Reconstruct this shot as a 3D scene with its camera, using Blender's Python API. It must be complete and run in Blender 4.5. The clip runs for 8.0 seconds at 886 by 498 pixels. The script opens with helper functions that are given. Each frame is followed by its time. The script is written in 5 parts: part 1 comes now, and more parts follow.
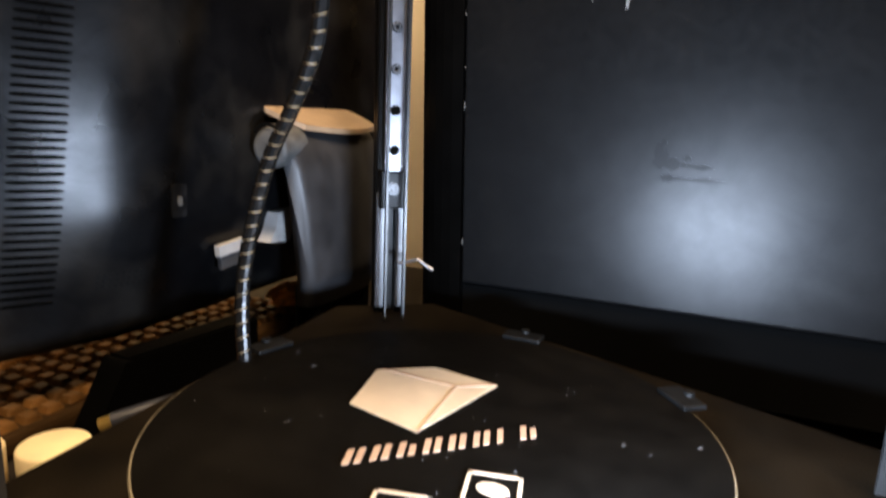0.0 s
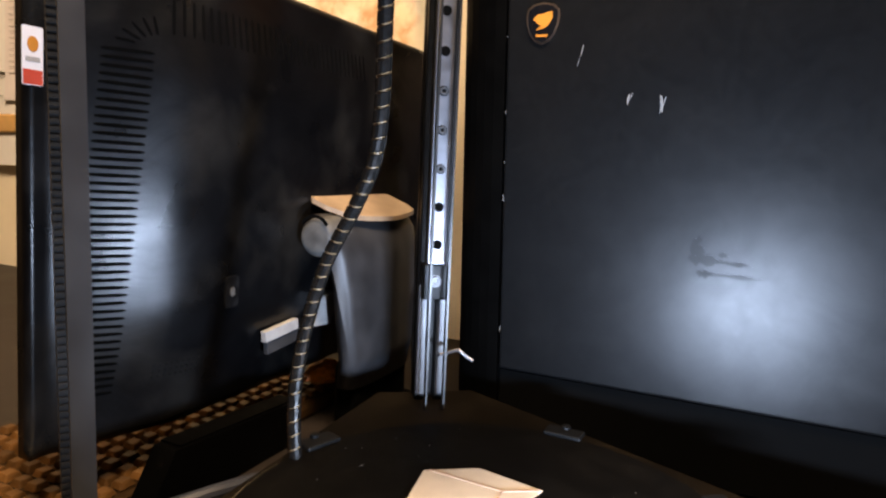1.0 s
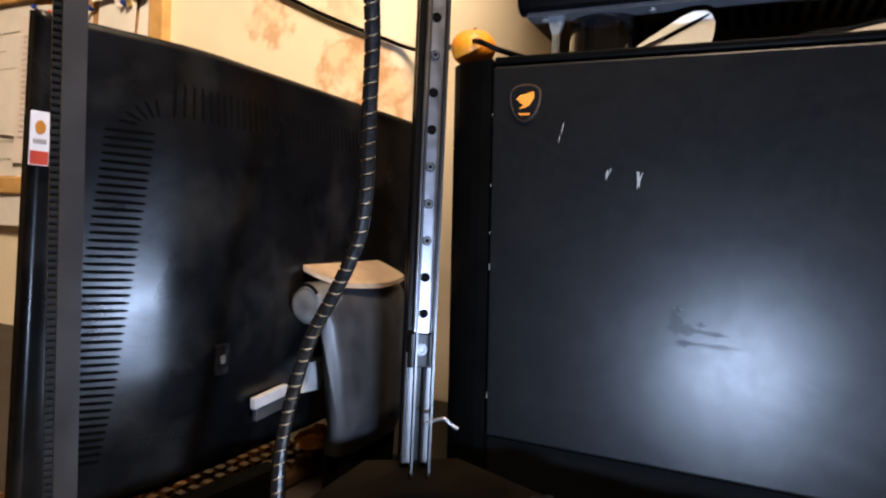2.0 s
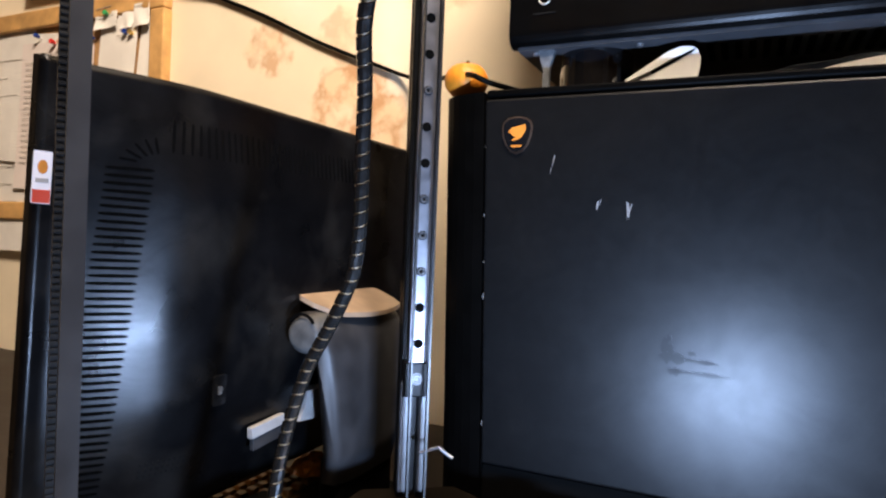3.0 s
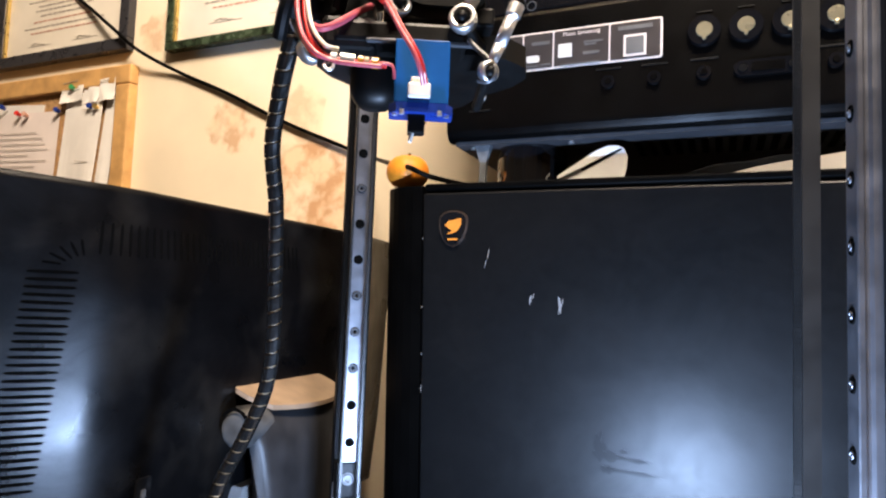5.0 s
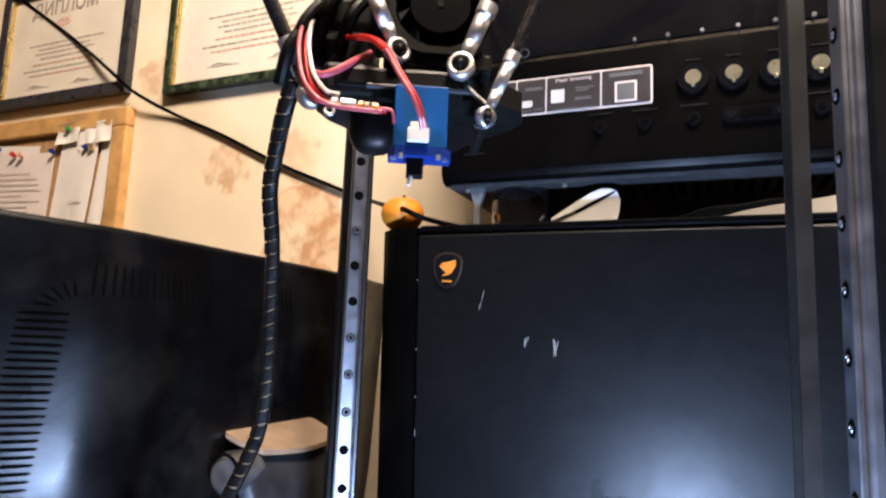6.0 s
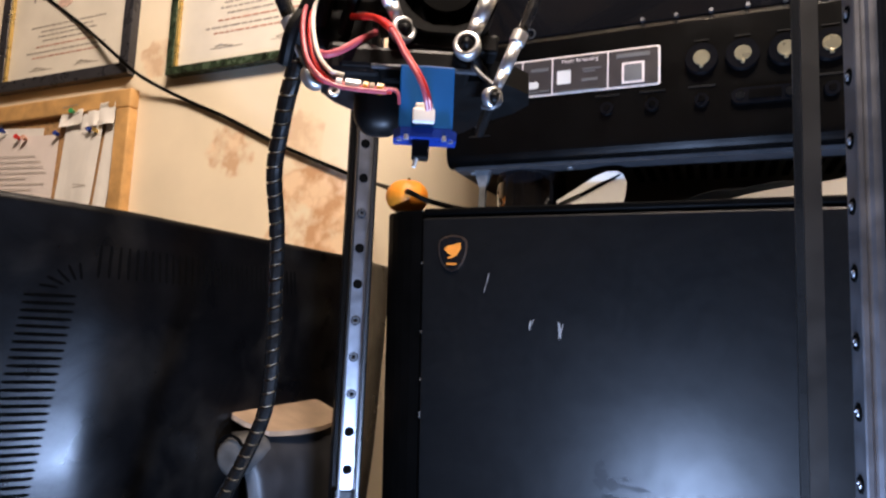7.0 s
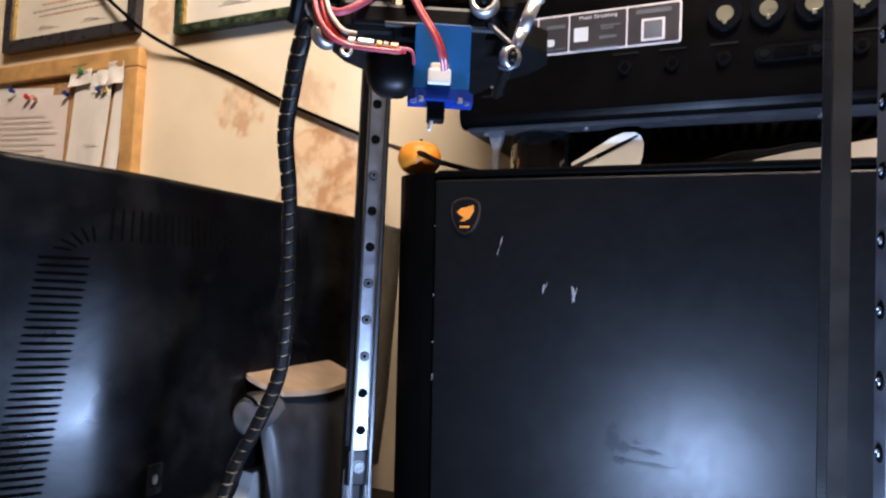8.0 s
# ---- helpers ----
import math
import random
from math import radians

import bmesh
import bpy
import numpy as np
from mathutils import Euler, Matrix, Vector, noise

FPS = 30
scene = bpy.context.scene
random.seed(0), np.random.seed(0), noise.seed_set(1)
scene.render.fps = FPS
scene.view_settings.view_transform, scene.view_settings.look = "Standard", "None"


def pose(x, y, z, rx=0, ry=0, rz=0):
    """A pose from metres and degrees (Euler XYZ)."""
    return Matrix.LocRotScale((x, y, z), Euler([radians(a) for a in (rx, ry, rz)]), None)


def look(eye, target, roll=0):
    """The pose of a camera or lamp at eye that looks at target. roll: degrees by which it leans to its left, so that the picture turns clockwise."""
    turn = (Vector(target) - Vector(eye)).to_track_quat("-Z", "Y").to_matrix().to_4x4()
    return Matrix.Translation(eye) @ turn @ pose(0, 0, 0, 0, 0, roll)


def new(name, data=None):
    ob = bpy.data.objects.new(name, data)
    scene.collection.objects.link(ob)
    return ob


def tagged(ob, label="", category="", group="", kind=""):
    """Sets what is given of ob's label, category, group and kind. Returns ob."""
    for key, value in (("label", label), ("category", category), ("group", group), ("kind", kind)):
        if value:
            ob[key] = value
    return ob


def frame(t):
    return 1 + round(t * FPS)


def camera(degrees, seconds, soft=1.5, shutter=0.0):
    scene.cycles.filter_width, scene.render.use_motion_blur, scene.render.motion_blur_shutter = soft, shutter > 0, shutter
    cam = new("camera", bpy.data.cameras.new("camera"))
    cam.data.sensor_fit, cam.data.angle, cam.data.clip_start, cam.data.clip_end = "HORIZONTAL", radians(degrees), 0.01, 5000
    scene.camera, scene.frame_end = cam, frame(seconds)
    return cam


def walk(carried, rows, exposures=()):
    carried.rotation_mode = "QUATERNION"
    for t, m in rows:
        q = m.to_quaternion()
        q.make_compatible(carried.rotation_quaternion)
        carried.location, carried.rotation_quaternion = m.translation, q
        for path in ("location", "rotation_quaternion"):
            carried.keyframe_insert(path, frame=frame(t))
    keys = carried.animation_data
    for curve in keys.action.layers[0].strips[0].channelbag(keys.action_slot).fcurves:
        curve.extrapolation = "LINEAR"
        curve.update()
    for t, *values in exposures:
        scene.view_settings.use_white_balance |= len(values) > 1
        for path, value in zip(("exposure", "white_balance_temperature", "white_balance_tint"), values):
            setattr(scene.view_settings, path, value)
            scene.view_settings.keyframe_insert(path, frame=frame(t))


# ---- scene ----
cam = camera(69.3, 8.0, soft=2.2, shutter=0.5)
PATH = [
    (0, (0.191, -0.368, 0.192), (-0.568, 1.438, -0.211), 2.3),
    (0.5, (0.19, -0.372, 0.214), (-0.615, 1.436, -0.074), 1.8),
    (1, (0.182, -0.382, 0.221), (-0.655, 1.417, -0.031), 2.5),
    (1.5, (0.189, -0.386, 0.229), (-0.654, 1.421, 0.072), 2.6),
    (3, (0.202, -0.395, 0.242), (-0.65, 1.415, 0.216), 2.3),
    (3.5, (0.208, -0.388, 0.266), (-0.57, 1.455, 0.263), 2.8),
    (4, (0.222, -0.39, 0.274), (-0.571, 1.441, 0.406), 1.9),
    (5.5, (0.234, -0.383, 0.271), (-0.573, 1.44, 0.433), 2.4),
    (6, (0.232, -0.386, 0.272), (-0.548, 1.434, 0.548), 2.3),
    (6.5, (0.23, -0.387, 0.273), (-0.542, 1.431, 0.587), 2.3),
    (7, (0.231, -0.385, 0.272), (-0.562, 1.438, 0.495), 2.4),
    (7.5, (0.229, -0.383, 0.271), (-0.585, 1.435, 0.45), 2.6),
    (8, (0.228, -0.382, 0.274), (-0.595, 1.438, 0.373), 2.6),
]
walk(cam, [(t, look(eye, target, roll)) for t, eye, target, roll in PATH], ((0.0, 0.16, 8200, 12), (0.5, 0.36, 8000, 13), (1.5, 0.27, 7600, 14), (3.0, 0.2, 6450, 13), (4.2, 0.24, 6450, 12), (5.5, 0.2, 6450, 12), (6.2, -0.04, 6350, 16), (6.8, -0.17, 6300, 16), (8.0, -0.17, 6150, 15)))

# ---- light ----
world = bpy.data.worlds.new("night_room")
scene.world = world
world.use_nodes = True
world.node_tree.nodes["Background"].inputs[0].default_value = (1.0, 0.82, 0.6, 1)
world.node_tree.nodes["Background"].inputs[1].default_value = 0.002


def area_lamp(name, place, target, size, size_y, power, colour):
    data = bpy.data.lights.new(name, "AREA")
    data.shape, data.size, data.size_y, data.energy, data.color = "RECTANGLE", size, size_y, power, colour
    ob = new(name, data)
    ob.matrix_world = look(place, target)
    return ob


# warm ceiling lamp of the room; unseen cool lamp set to fit the highlights
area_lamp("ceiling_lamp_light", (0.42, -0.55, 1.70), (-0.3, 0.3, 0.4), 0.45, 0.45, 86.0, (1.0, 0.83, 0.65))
area_lamp("unseen_cool_light", (0.2, -0.225, 0.086), (0.15, 0.07, 0.25), 0.05, 0.012, 3.3, (0.445, 0.64, 1.0))

# ---- materials ----


def mat(name, colour, rough=0.5, metal=0.0, vary=0.15, scale=60.0, bump=0.0, bump_scale=400.0, coat=0.0, dust=0.0, random_tint=0.0, spec=0.5, rvar=0.06, smear=0.0):
    m = bpy.data.materials.new(name)
    m.use_nodes = True
    nt = m.node_tree
    n, l = nt.nodes, nt.links
    b = n["Principled BSDF"]
    tc = n.new("ShaderNodeTexCoord")
    b.inputs["Metallic"].default_value = metal
    b.inputs["Coat Weight"].default_value = coat
    b.inputs["Specular IOR Level"].default_value = spec
    if smear:
        # wiped, finger-marked paint: uneven gloss in streaks that run along the panel
        sm = n.new("ShaderNodeMapping")
        sm.inputs["Rotation"].default_value = (0.0, 0.5, 0.0)
        sm.inputs["Scale"].default_value = (1.0, 1.0, 1.2)
        l.new(tc.outputs["Object"], sm.inputs["Vector"])
        sn = n.new("ShaderNodeTexNoise")
        sn.inputs["Scale"].default_value, sn.inputs["Detail"].default_value = 17, 10
        sn.inputs["Roughness"].default_value, sn.inputs["Distortion"].default_value = 0.68, 0.6
        l.new(sm.outputs[0], sn.inputs["Vector"])
        sr = n.new("ShaderNodeMapRange")
        sr.inputs["From Min"].default_value, sr.inputs["From Max"].default_value = 0.32, 0.68
        sr.inputs["To Min"].default_value, sr.inputs["To Max"].default_value = spec * (1 - smear), spec * (1 + smear)
        l.new(sn.outputs["Fac"], sr.inputs["Value"])
        l.new(sr.outputs[0], b.inputs["Specular IOR Level"])
    tex = n.new("ShaderNodeTexNoise")
    tex.inputs["Scale"].default_value, tex.inputs["Detail"].default_value = scale, 6
    l.new(tc.outputs["Object"], tex.inputs["Vector"])
    ramp = n.new("ShaderNodeMapRange")
    ramp.inputs["From Min"].default_value, ramp.inputs["From Max"].default_value = 0.3, 0.7
    ramp.inputs["To Min"].default_value, ramp.inputs["To Max"].default_value = 1 - vary, 1 + vary
    l.new(tex.outputs["Fac"], ramp.inputs["Value"])
    mix = n.new("ShaderNodeMix")
    mix.data_type, mix.blend_type = "RGBA", "MULTIPLY"
    mix.inputs[0].default_value = 1.0
    mix.inputs[6].default_value = (*colour, 1)
    l.new(ramp.outputs[0], mix.inputs[7])
    last = mix.outputs[2]
    if random_tint:
        info = n.new("ShaderNodeObjectInfo")
        r2 = n.new("ShaderNodeMapRange")
        r2.inputs["To Min"].default_value, r2.inputs["To Max"].default_value = 1 - random_tint, 1 + random_tint
        l.new(info.outputs["Random"], r2.inputs["Value"])
        mx = n.new("ShaderNodeMix")
        mx.data_type, mx.blend_type = "RGBA", "MULTIPLY"
        mx.inputs[0].default_value = 1.0
        l.new(last, mx.inputs[6])
        l.new(r2.outputs[0], mx.inputs[7])
        last = mx.outputs[2]
    if dust:
        d = n.new("ShaderNodeTexNoise")
        d.inputs["Scale"].default_value, d.inputs["Detail"].default_value = 14, 9
        l.new(tc.outputs["Object"], d.inputs["Vector"])
        dr = n.new("ShaderNodeMapRange")
        dr.inputs["From Min"].default_value, dr.inputs["From Max"].default_value = 0.52, 0.75
        dr.inputs["To Max"].default_value = dust
        l.new(d.outputs["Fac"], dr.inputs["Value"])
        md = n.new("ShaderNodeMix")
        md.data_type = "RGBA"
        l.new(dr.outputs[0], md.inputs[0])
        l.new(last, md.inputs[6])
        md.inputs[7].default_value = (0.28, 0.25, 0.21, 1)
        last = md.outputs[2]
    l.new(last, b.inputs["Base Color"])
    rr = n.new("ShaderNodeMapRange")
    rr.inputs["From Min"].default_value, rr.inputs["From Max"].default_value = 0.3, 0.7
    rr.inputs["To Min"].default_value, rr.inputs["To Max"].default_value = max(rough - rvar, 0.03), min(rough + rvar, 1)
    l.new(tex.outputs["Fac"], rr.inputs["Value"])
    l.new(rr.outputs[0], b.inputs["Roughness"])
    if bump:
        t2 = n.new("ShaderNodeTexNoise")
        t2.inputs["Scale"].default_value, t2.inputs["Detail"].default_value = bump_scale, 4
        l.new(tc.outputs["Object"], t2.inputs["Vector"])
        bp = n.new("ShaderNodeBump")
        bp.inputs["Strength"].default_value, bp.inputs["Distance"].default_value = bump, 0.001
        l.new(t2.outputs["Fac"], bp.inputs["Height"])
        l.new(bp.outputs[0], b.inputs["Normal"])
    return m


def glow(name, colour, power):
    m = mat(name, colour, 0.4)
    b = m.node_tree.nodes["Principled BSDF"]
    b.inputs["Emission Color"].default_value, b.inputs["Emission Strength"].default_value = (*colour, 1), power
    return m


def wallpaper():
    """Cream paper with loose sprays of peach blossom, their petals drawn by warped cells."""
    m = mat("wallpaper", (0.83, 0.71, 0.52), 0.85, vary=0.07, scale=7, bump=0.25, bump_scale=500)
    nt = m.node_tree
    n, l = nt.nodes, nt.links
    b = n["Principled BSDF"]
    last = b.inputs["Base Color"].links[0].from_socket
    tc = n.new("ShaderNodeTexCoord")
    warp = n.new("ShaderNodeTexNoise")
    warp.inputs["Scale"].default_value, warp.inputs["Detail"].default_value = 22, 4
    bend = n.new("ShaderNodeMixRGB")
    bend.blend_type, bend.inputs[0].default_value = "LINEAR_LIGHT", 0.045
    l.new(tc.outputs["Object"], warp.inputs["Vector"])
    l.new(tc.outputs["Object"], bend.inputs[1])
    l.new(warp.outputs["Color"], bend.inputs[2])
    petals = n.new("ShaderNodeTexVoronoi")
    petals.inputs["Scale"].default_value = 26
    l.new(bend.outputs[0], petals.inputs["Vector"])
    shade = n.new("ShaderNodeValToRGB")
    shade.color_ramp.elements[0].position, shade.color_ramp.elements[0].color = 0.3, (0.84, 0.61, 0.4, 1)
    shade.color_ramp.elements[1].position, shade.color_ramp.elements[1].color = 0.7, (0.58, 0.32, 0.16, 1)
    l.new(petals.outputs["Distance"], shade.inputs["Fac"])
    # sprays: full blossoms and faint buds round them
    total = None
    for x, z, r, k in ((-0.305, 0.425, 0.075, 0.95), (-0.325, 0.37, 0.07, 0.9), (-0.27, 0.385, 0.06, 0.9), (-0.33, 0.53, 0.04, 0.5), (-0.462, 0.524, 0.045, 0.75), (-0.645, 0.694, 0.035, 0.6), (-0.35, 0.28, 0.07, 0.7), (-0.16, 0.62, 0.08, 0.5), (-0.95, 0.21, 0.08, 0.7), (-1.4, 0.6, 0.09, 0.8), (0.9, 0.5, 0.09, 0.8), (0.7, 0.95, 0.09, 0.8), (-0.5, 1.1, 0.09, 0.8)):
        off = n.new("ShaderNodeVectorMath")
        off.operation, off.inputs[1].default_value = "DISTANCE", (x, WALL_Y, z)
        l.new(bend.outputs[0], off.inputs[0])
        near = n.new("ShaderNodeMapRange")
        near.interpolation_type = "SMOOTHSTEP"
        near.inputs["From Min"].default_value, near.inputs["From Max"].default_value = r * 1.1, r * 0.8
        near.inputs["To Max"].default_value = k
        l.new(off.outputs["Value"], near.inputs["Value"])
        if total is None:
            total = near.outputs[0]
        else:
            top = n.new("ShaderNodeMath")
            top.operation = "MAXIMUM"
            l.new(total, top.inputs[0])
            l.new(near.outputs[0], top.inputs[1])
            total = top.outputs[0]
    patch = n.new("ShaderNodeTexNoise")
    patch.inputs["Scale"].default_value, patch.inputs["Detail"].default_value = 34, 5
    l.new(tc.outputs["Object"], patch.inputs["Vector"])
    worn = n.new("ShaderNodeMapRange")
    worn.inputs["From Min"].default_value, worn.inputs["From Max"].default_value = 0.3, 0.5
    l.new(patch.outputs["Fac"], worn.inputs["Value"])
    mul = n.new("ShaderNodeMath")
    mul.operation = "MULTIPLY"
    l.new(total, mul.inputs[0])
    l.new(worn.outputs[0], mul.inputs[1])
    mix = n.new("ShaderNodeMix")
    mix.data_type = "RGBA"
    l.new(mul.outputs[0], mix.inputs[0])
    l.new(last, mix.inputs[6])
    l.new(shade.outputs["Color"], mix.inputs[7])
    l.new(mix.outputs[2], b.inputs["Base Color"])
    return m


WALL_Y = 0.37
M_WALL = wallpaper()
# unseen side and back walls, toned dark so they bounce little light
M_PLASTER = mat("dark_plain_plaster", (0.16, 0.13, 0.1), 0.9, vary=0.08, scale=6)
M_CEIL = mat("ceiling_paint", (0.75, 0.72, 0.66), 0.9, vary=0.05, scale=5)
M_FLOOR = mat("floor_boards", (0.1, 0.06, 0.035), 0.5, vary=0.3, scale=8)
M_DESK = mat("desk_wood", (0.012, 0.007, 0.004), 0.6, vary=0.35, scale=14, bump=0.1, bump_scale=120)
M_CASE = mat("black_case_paint", (0.0032, 0.0035, 0.004), 0.375, vary=0.12, scale=240, bump=0.014, bump_scale=430, dust=0.006, spec=0.25, rvar=0.02, smear=0.2)
M_CASE_BODY = mat("black_case_plastic", (0.0012, 0.0012, 0.0012), 0.5, vary=0.2, scale=40, spec=0.04)
M_GLOSS = mat("glossy_black_plastic", (0.006, 0.006, 0.007), 0.08, vary=0.2, scale=20, coat=0.5)
M_FASCIA = mat("receiver_fascia", (0.0014, 0.0014, 0.0015), 0.24, vary=0.2, scale=50, bump=0.04, bump_scale=900, spec=0.45, rvar=0.02)
M_SHELL = mat("monitor_shell_plastic", (0.0026, 0.0026, 0.003), 0.31, vary=0.25, scale=25, bump=0.07, bump_scale=900, dust=0.06, spec=0.3, smear=0.4)
M_LOCK = mat("worn_lock_plate", (0.006, 0.006, 0.0065), 0.4, vary=0.6, scale=220, dust=0.06)
M_SPACER = mat("cloudy_plastic", (0.14, 0.15, 0.16), 0.35, vary=0.3, scale=160)
M_BADGE_RIM = mat("copper_chrome_rim", (0.4, 0.3, 0.24), 0.35, 1.0)
# near-black for holes, and for the shade painted below the tower's panel
M_HOLE_SHADE = mat("hole_and_shade_black", (0.002, 0.002, 0.002), 0.9, spec=0.03)
M_GREY = mat("grey_plastic", (0.028, 0.028, 0.03), 0.45, vary=0.35, scale=40, dust=0.12)
M_DUSTY = mat("dusty_grey_plastic", (0.075, 0.073, 0.07), 0.6, vary=0.4, scale=90, dust=0.3)
# pale brown stands in for the warm wall mirrored in the neck's top
M_NECKTOP = mat("neck_top_lit", (0.3, 0.215, 0.145), 0.5, vary=0.2, scale=60, dust=0.2)
M_STEEL = mat("rail_steel", (0.23, 0.235, 0.26), 0.4, 0.9, vary=0.15, scale=90, bump=0.05)
M_CHROME = mat("polished_steel", (0.9, 0.9, 0.9), 0.42, 1.0, vary=0.06, scale=200)
M_ANOD = mat("black_anodised", (0.005, 0.0052, 0.0056), 0.42, 0.0, vary=0.2, scale=80, dust=0.006, spec=0.11)
# grey metal; also paints black anodised faces as lit
M_ANOD_LIT = mat("grey_and_lit_anodised", (0.07, 0.073, 0.08), 0.42, 0.3, vary=0.2, scale=80)
M_BELT = mat("belt_rubber", (0.011, 0.0108, 0.0106), 0.42, vary=0.2, scale=60, spec=0.5)
# lighter copy of the belt rubber: cool light on the left strand, painted in
M_BELT_LIT = mat("lit_belt_back", (0.024, 0.026, 0.031), 0.4, vary=0.2, scale=60, spec=0.6)
# white paper greyed for the shade under the receiver
M_PAPER_SHADED = mat("grey_shaded_paper", (0.3, 0.31, 0.3), 0.75, vary=0.06, scale=30)
M_BLUEGREY = mat("blue_grey_cable", (0.03, 0.033, 0.045), 0.45, vary=0.15, scale=90)
M_BED = mat("bed_coating", (0.0016, 0.0013, 0.001), 0.6, vary=0.35, scale=60, bump=0.15, bump_scale=1500, dust=0.006, spec=0.05)
M_RIM = mat("bed_glass_edge", (0.16, 0.14, 0.1), 0.3)
M_BASE = mat("base_plastic", (0.0048, 0.0033, 0.0018), 0.65, vary=0.5, scale=25, bump=0.2, bump_scale=700, dust=0.012, spec=0.06)
M_PRINT = mat("bed_print", (0.47, 0.38, 0.28), 0.6, vary=0.06, scale=120)
M_PRINT_SIDE = mat("bed_print_shadow", (0.34, 0.22, 0.155), 0.6)
M_BLUE = mat("blue_plastic", (0.004, 0.085, 0.31), 0.5, vary=0.1, scale=120, spec=0.15)
M_BLUE_DARK = mat("dark_blue_plastic", (0.008, 0.03, 0.2), 0.3, vary=0.15, scale=120)
M_WHITE = mat("white_plastic", (0.75, 0.74, 0.7), 0.45, vary=0.06)
M_DULLWHITE = mat("dull_white_plastic", (0.36, 0.35, 0.34), 0.5, vary=0.15, scale=90)
M_RED = mat("red_insulation", (0.55, 0.02, 0.015), 0.35, vary=0.15, scale=200)
M_PINK = mat("faded_red_insulation", (0.5, 0.09, 0.12), 0.38, vary=0.15, scale=200)
M_WIREWHITE = mat("white_insulation", (0.7, 0.66, 0.6), 0.4)
M_TAPE = mat("heat_tape", (0.55, 0.26, 0.04), 0.25, vary=0.3, scale=300)
M_BLACK = mat("black_plastic", (0.003, 0.003, 0.003), 0.45, vary=0.3, scale=90, spec=0.2)
M_RUBBER = mat("black_cable_sheath", (0.012, 0.012, 0.013), 0.3, vary=0.2, scale=200)
M_SPIRAL = mat("spiral_wrap", (0.006, 0.0056, 0.0052), 0.2, vary=0.2, scale=200, spec=0.7)
M_CORE = mat("wires_in_wrap", (0.28, 0.17, 0.08), 0.45, vary=0.3, scale=150)
M_CARBON = mat("carbon_rod", (0.012, 0.012, 0.013), 0.25, vary=0.2, scale=300, coat=0.3)
M_BRASS = mat("brass", (0.62, 0.42, 0.14), 0.25, 1.0)
M_ORANGE = mat("mandarin_peel", (0.85, 0.28, 0.02), 0.42, vary=0.12, scale=120, bump=0.5, bump_scale=700)
M_LOGO = mat("orange_print", (0.6, 0.21, 0.03), 0.35)
M_PAPER = mat("paper", (0.8, 0.76, 0.7), 0.75, vary=0.04, scale=30)
M_PAPER_PINK = mat("pinkish_paper", (0.8, 0.71, 0.66), 0.75, vary=0.04, scale=30)
M_CREAM = mat("certificate_paper", (0.74, 0.68, 0.57), 0.6, vary=0.08, scale=14)
M_INK = mat("grey_ink", (0.36, 0.31, 0.26), 0.7)
M_INKRED = mat("red_ink", (0.52, 0.28, 0.2), 0.7)
M_CREST = mat("faded_red_print", (0.66, 0.46, 0.37), 0.7, vary=0.35, scale=260)
M_PINE = mat("pine_frame", (0.58, 0.33, 0.12), 0.5, vary=0.25, scale=30)
M_CORK = mat("cork", (0.42, 0.24, 0.1), 0.9, vary=0.35, scale=160, bump=0.4, bump_scale=500)
M_FRAME_DARK = mat("dark_frame", (0.03, 0.03, 0.035), 0.3, vary=0.2)
M_FRAME_GREEN = mat("green_marbled_frame", (0.03, 0.045, 0.025), 0.25, vary=0.9, scale=70)
M_GOLD = mat("gold_edge", (0.6, 0.42, 0.14), 0.3, 0.8)
M_SCRATCH = mat("bare_scratch", (0.22, 0.22, 0.22), 0.5)
M_SMUDGE = mat("dull_smudge", (0.0032, 0.0034, 0.0038), 0.41, vary=0.3, scale=200, spec=0.18)
M_LABEL = mat("label_dark", (0.05, 0.042, 0.04), 0.35)
M_GREYPRINT = mat("grey_print", (0.13, 0.13, 0.13), 0.5)
M_CAPTION = mat("dim_print", (0.006, 0.006, 0.006), 0.5, spec=0.2)
M_KNOB = mat("gold_button_face", (0.36, 0.31, 0.19), 0.3, 0.5)
# keyboard browns include the warm light on the keys
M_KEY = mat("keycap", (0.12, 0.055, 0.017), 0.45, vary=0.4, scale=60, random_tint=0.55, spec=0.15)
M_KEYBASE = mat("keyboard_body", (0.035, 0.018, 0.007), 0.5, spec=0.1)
M_WOODDISC = mat("pale_wood", (0.8, 0.66, 0.4), 0.55, vary=0.12, scale=40)
M_WRAPPER = mat("orange_foil_wrapper", (0.8, 0.3, 0.05), 0.4, vary=0.5, scale=90)
M_LED = glow("red_led", (1.0, 0.02, 0.03), 3.0)
M_REDSTICK = mat("red_sticker", (0.55, 0.06, 0.03), 0.4)

# ---- mesh helpers ----


def part(name, bm, material, parent=None, label="", smooth=False):
    me = bpy.data.meshes.new(name)
    bmesh.ops.recalc_face_normals(bm, faces=bm.faces[:])
    bm.to_mesh(me)
    bm.free()
    if smooth:
        me.shade_smooth()
    for m in (material if isinstance(material, (list, tuple)) else [material]):
        me.materials.append(m)
    ob = new(name, me)
    ob.parent = parent
    if label:
        ob["label"] = label
    return ob


def shared(name, mesh, parent, m):
    ob = new(name, mesh)
    ob.parent = parent
    ob.matrix_basis = m
    return ob


def empty(name, label, category, group="", kind="", m=None):
    ob = new(name)
    if m is not None:
        ob.matrix_world = m
    return tagged(ob, label, category, group, kind)


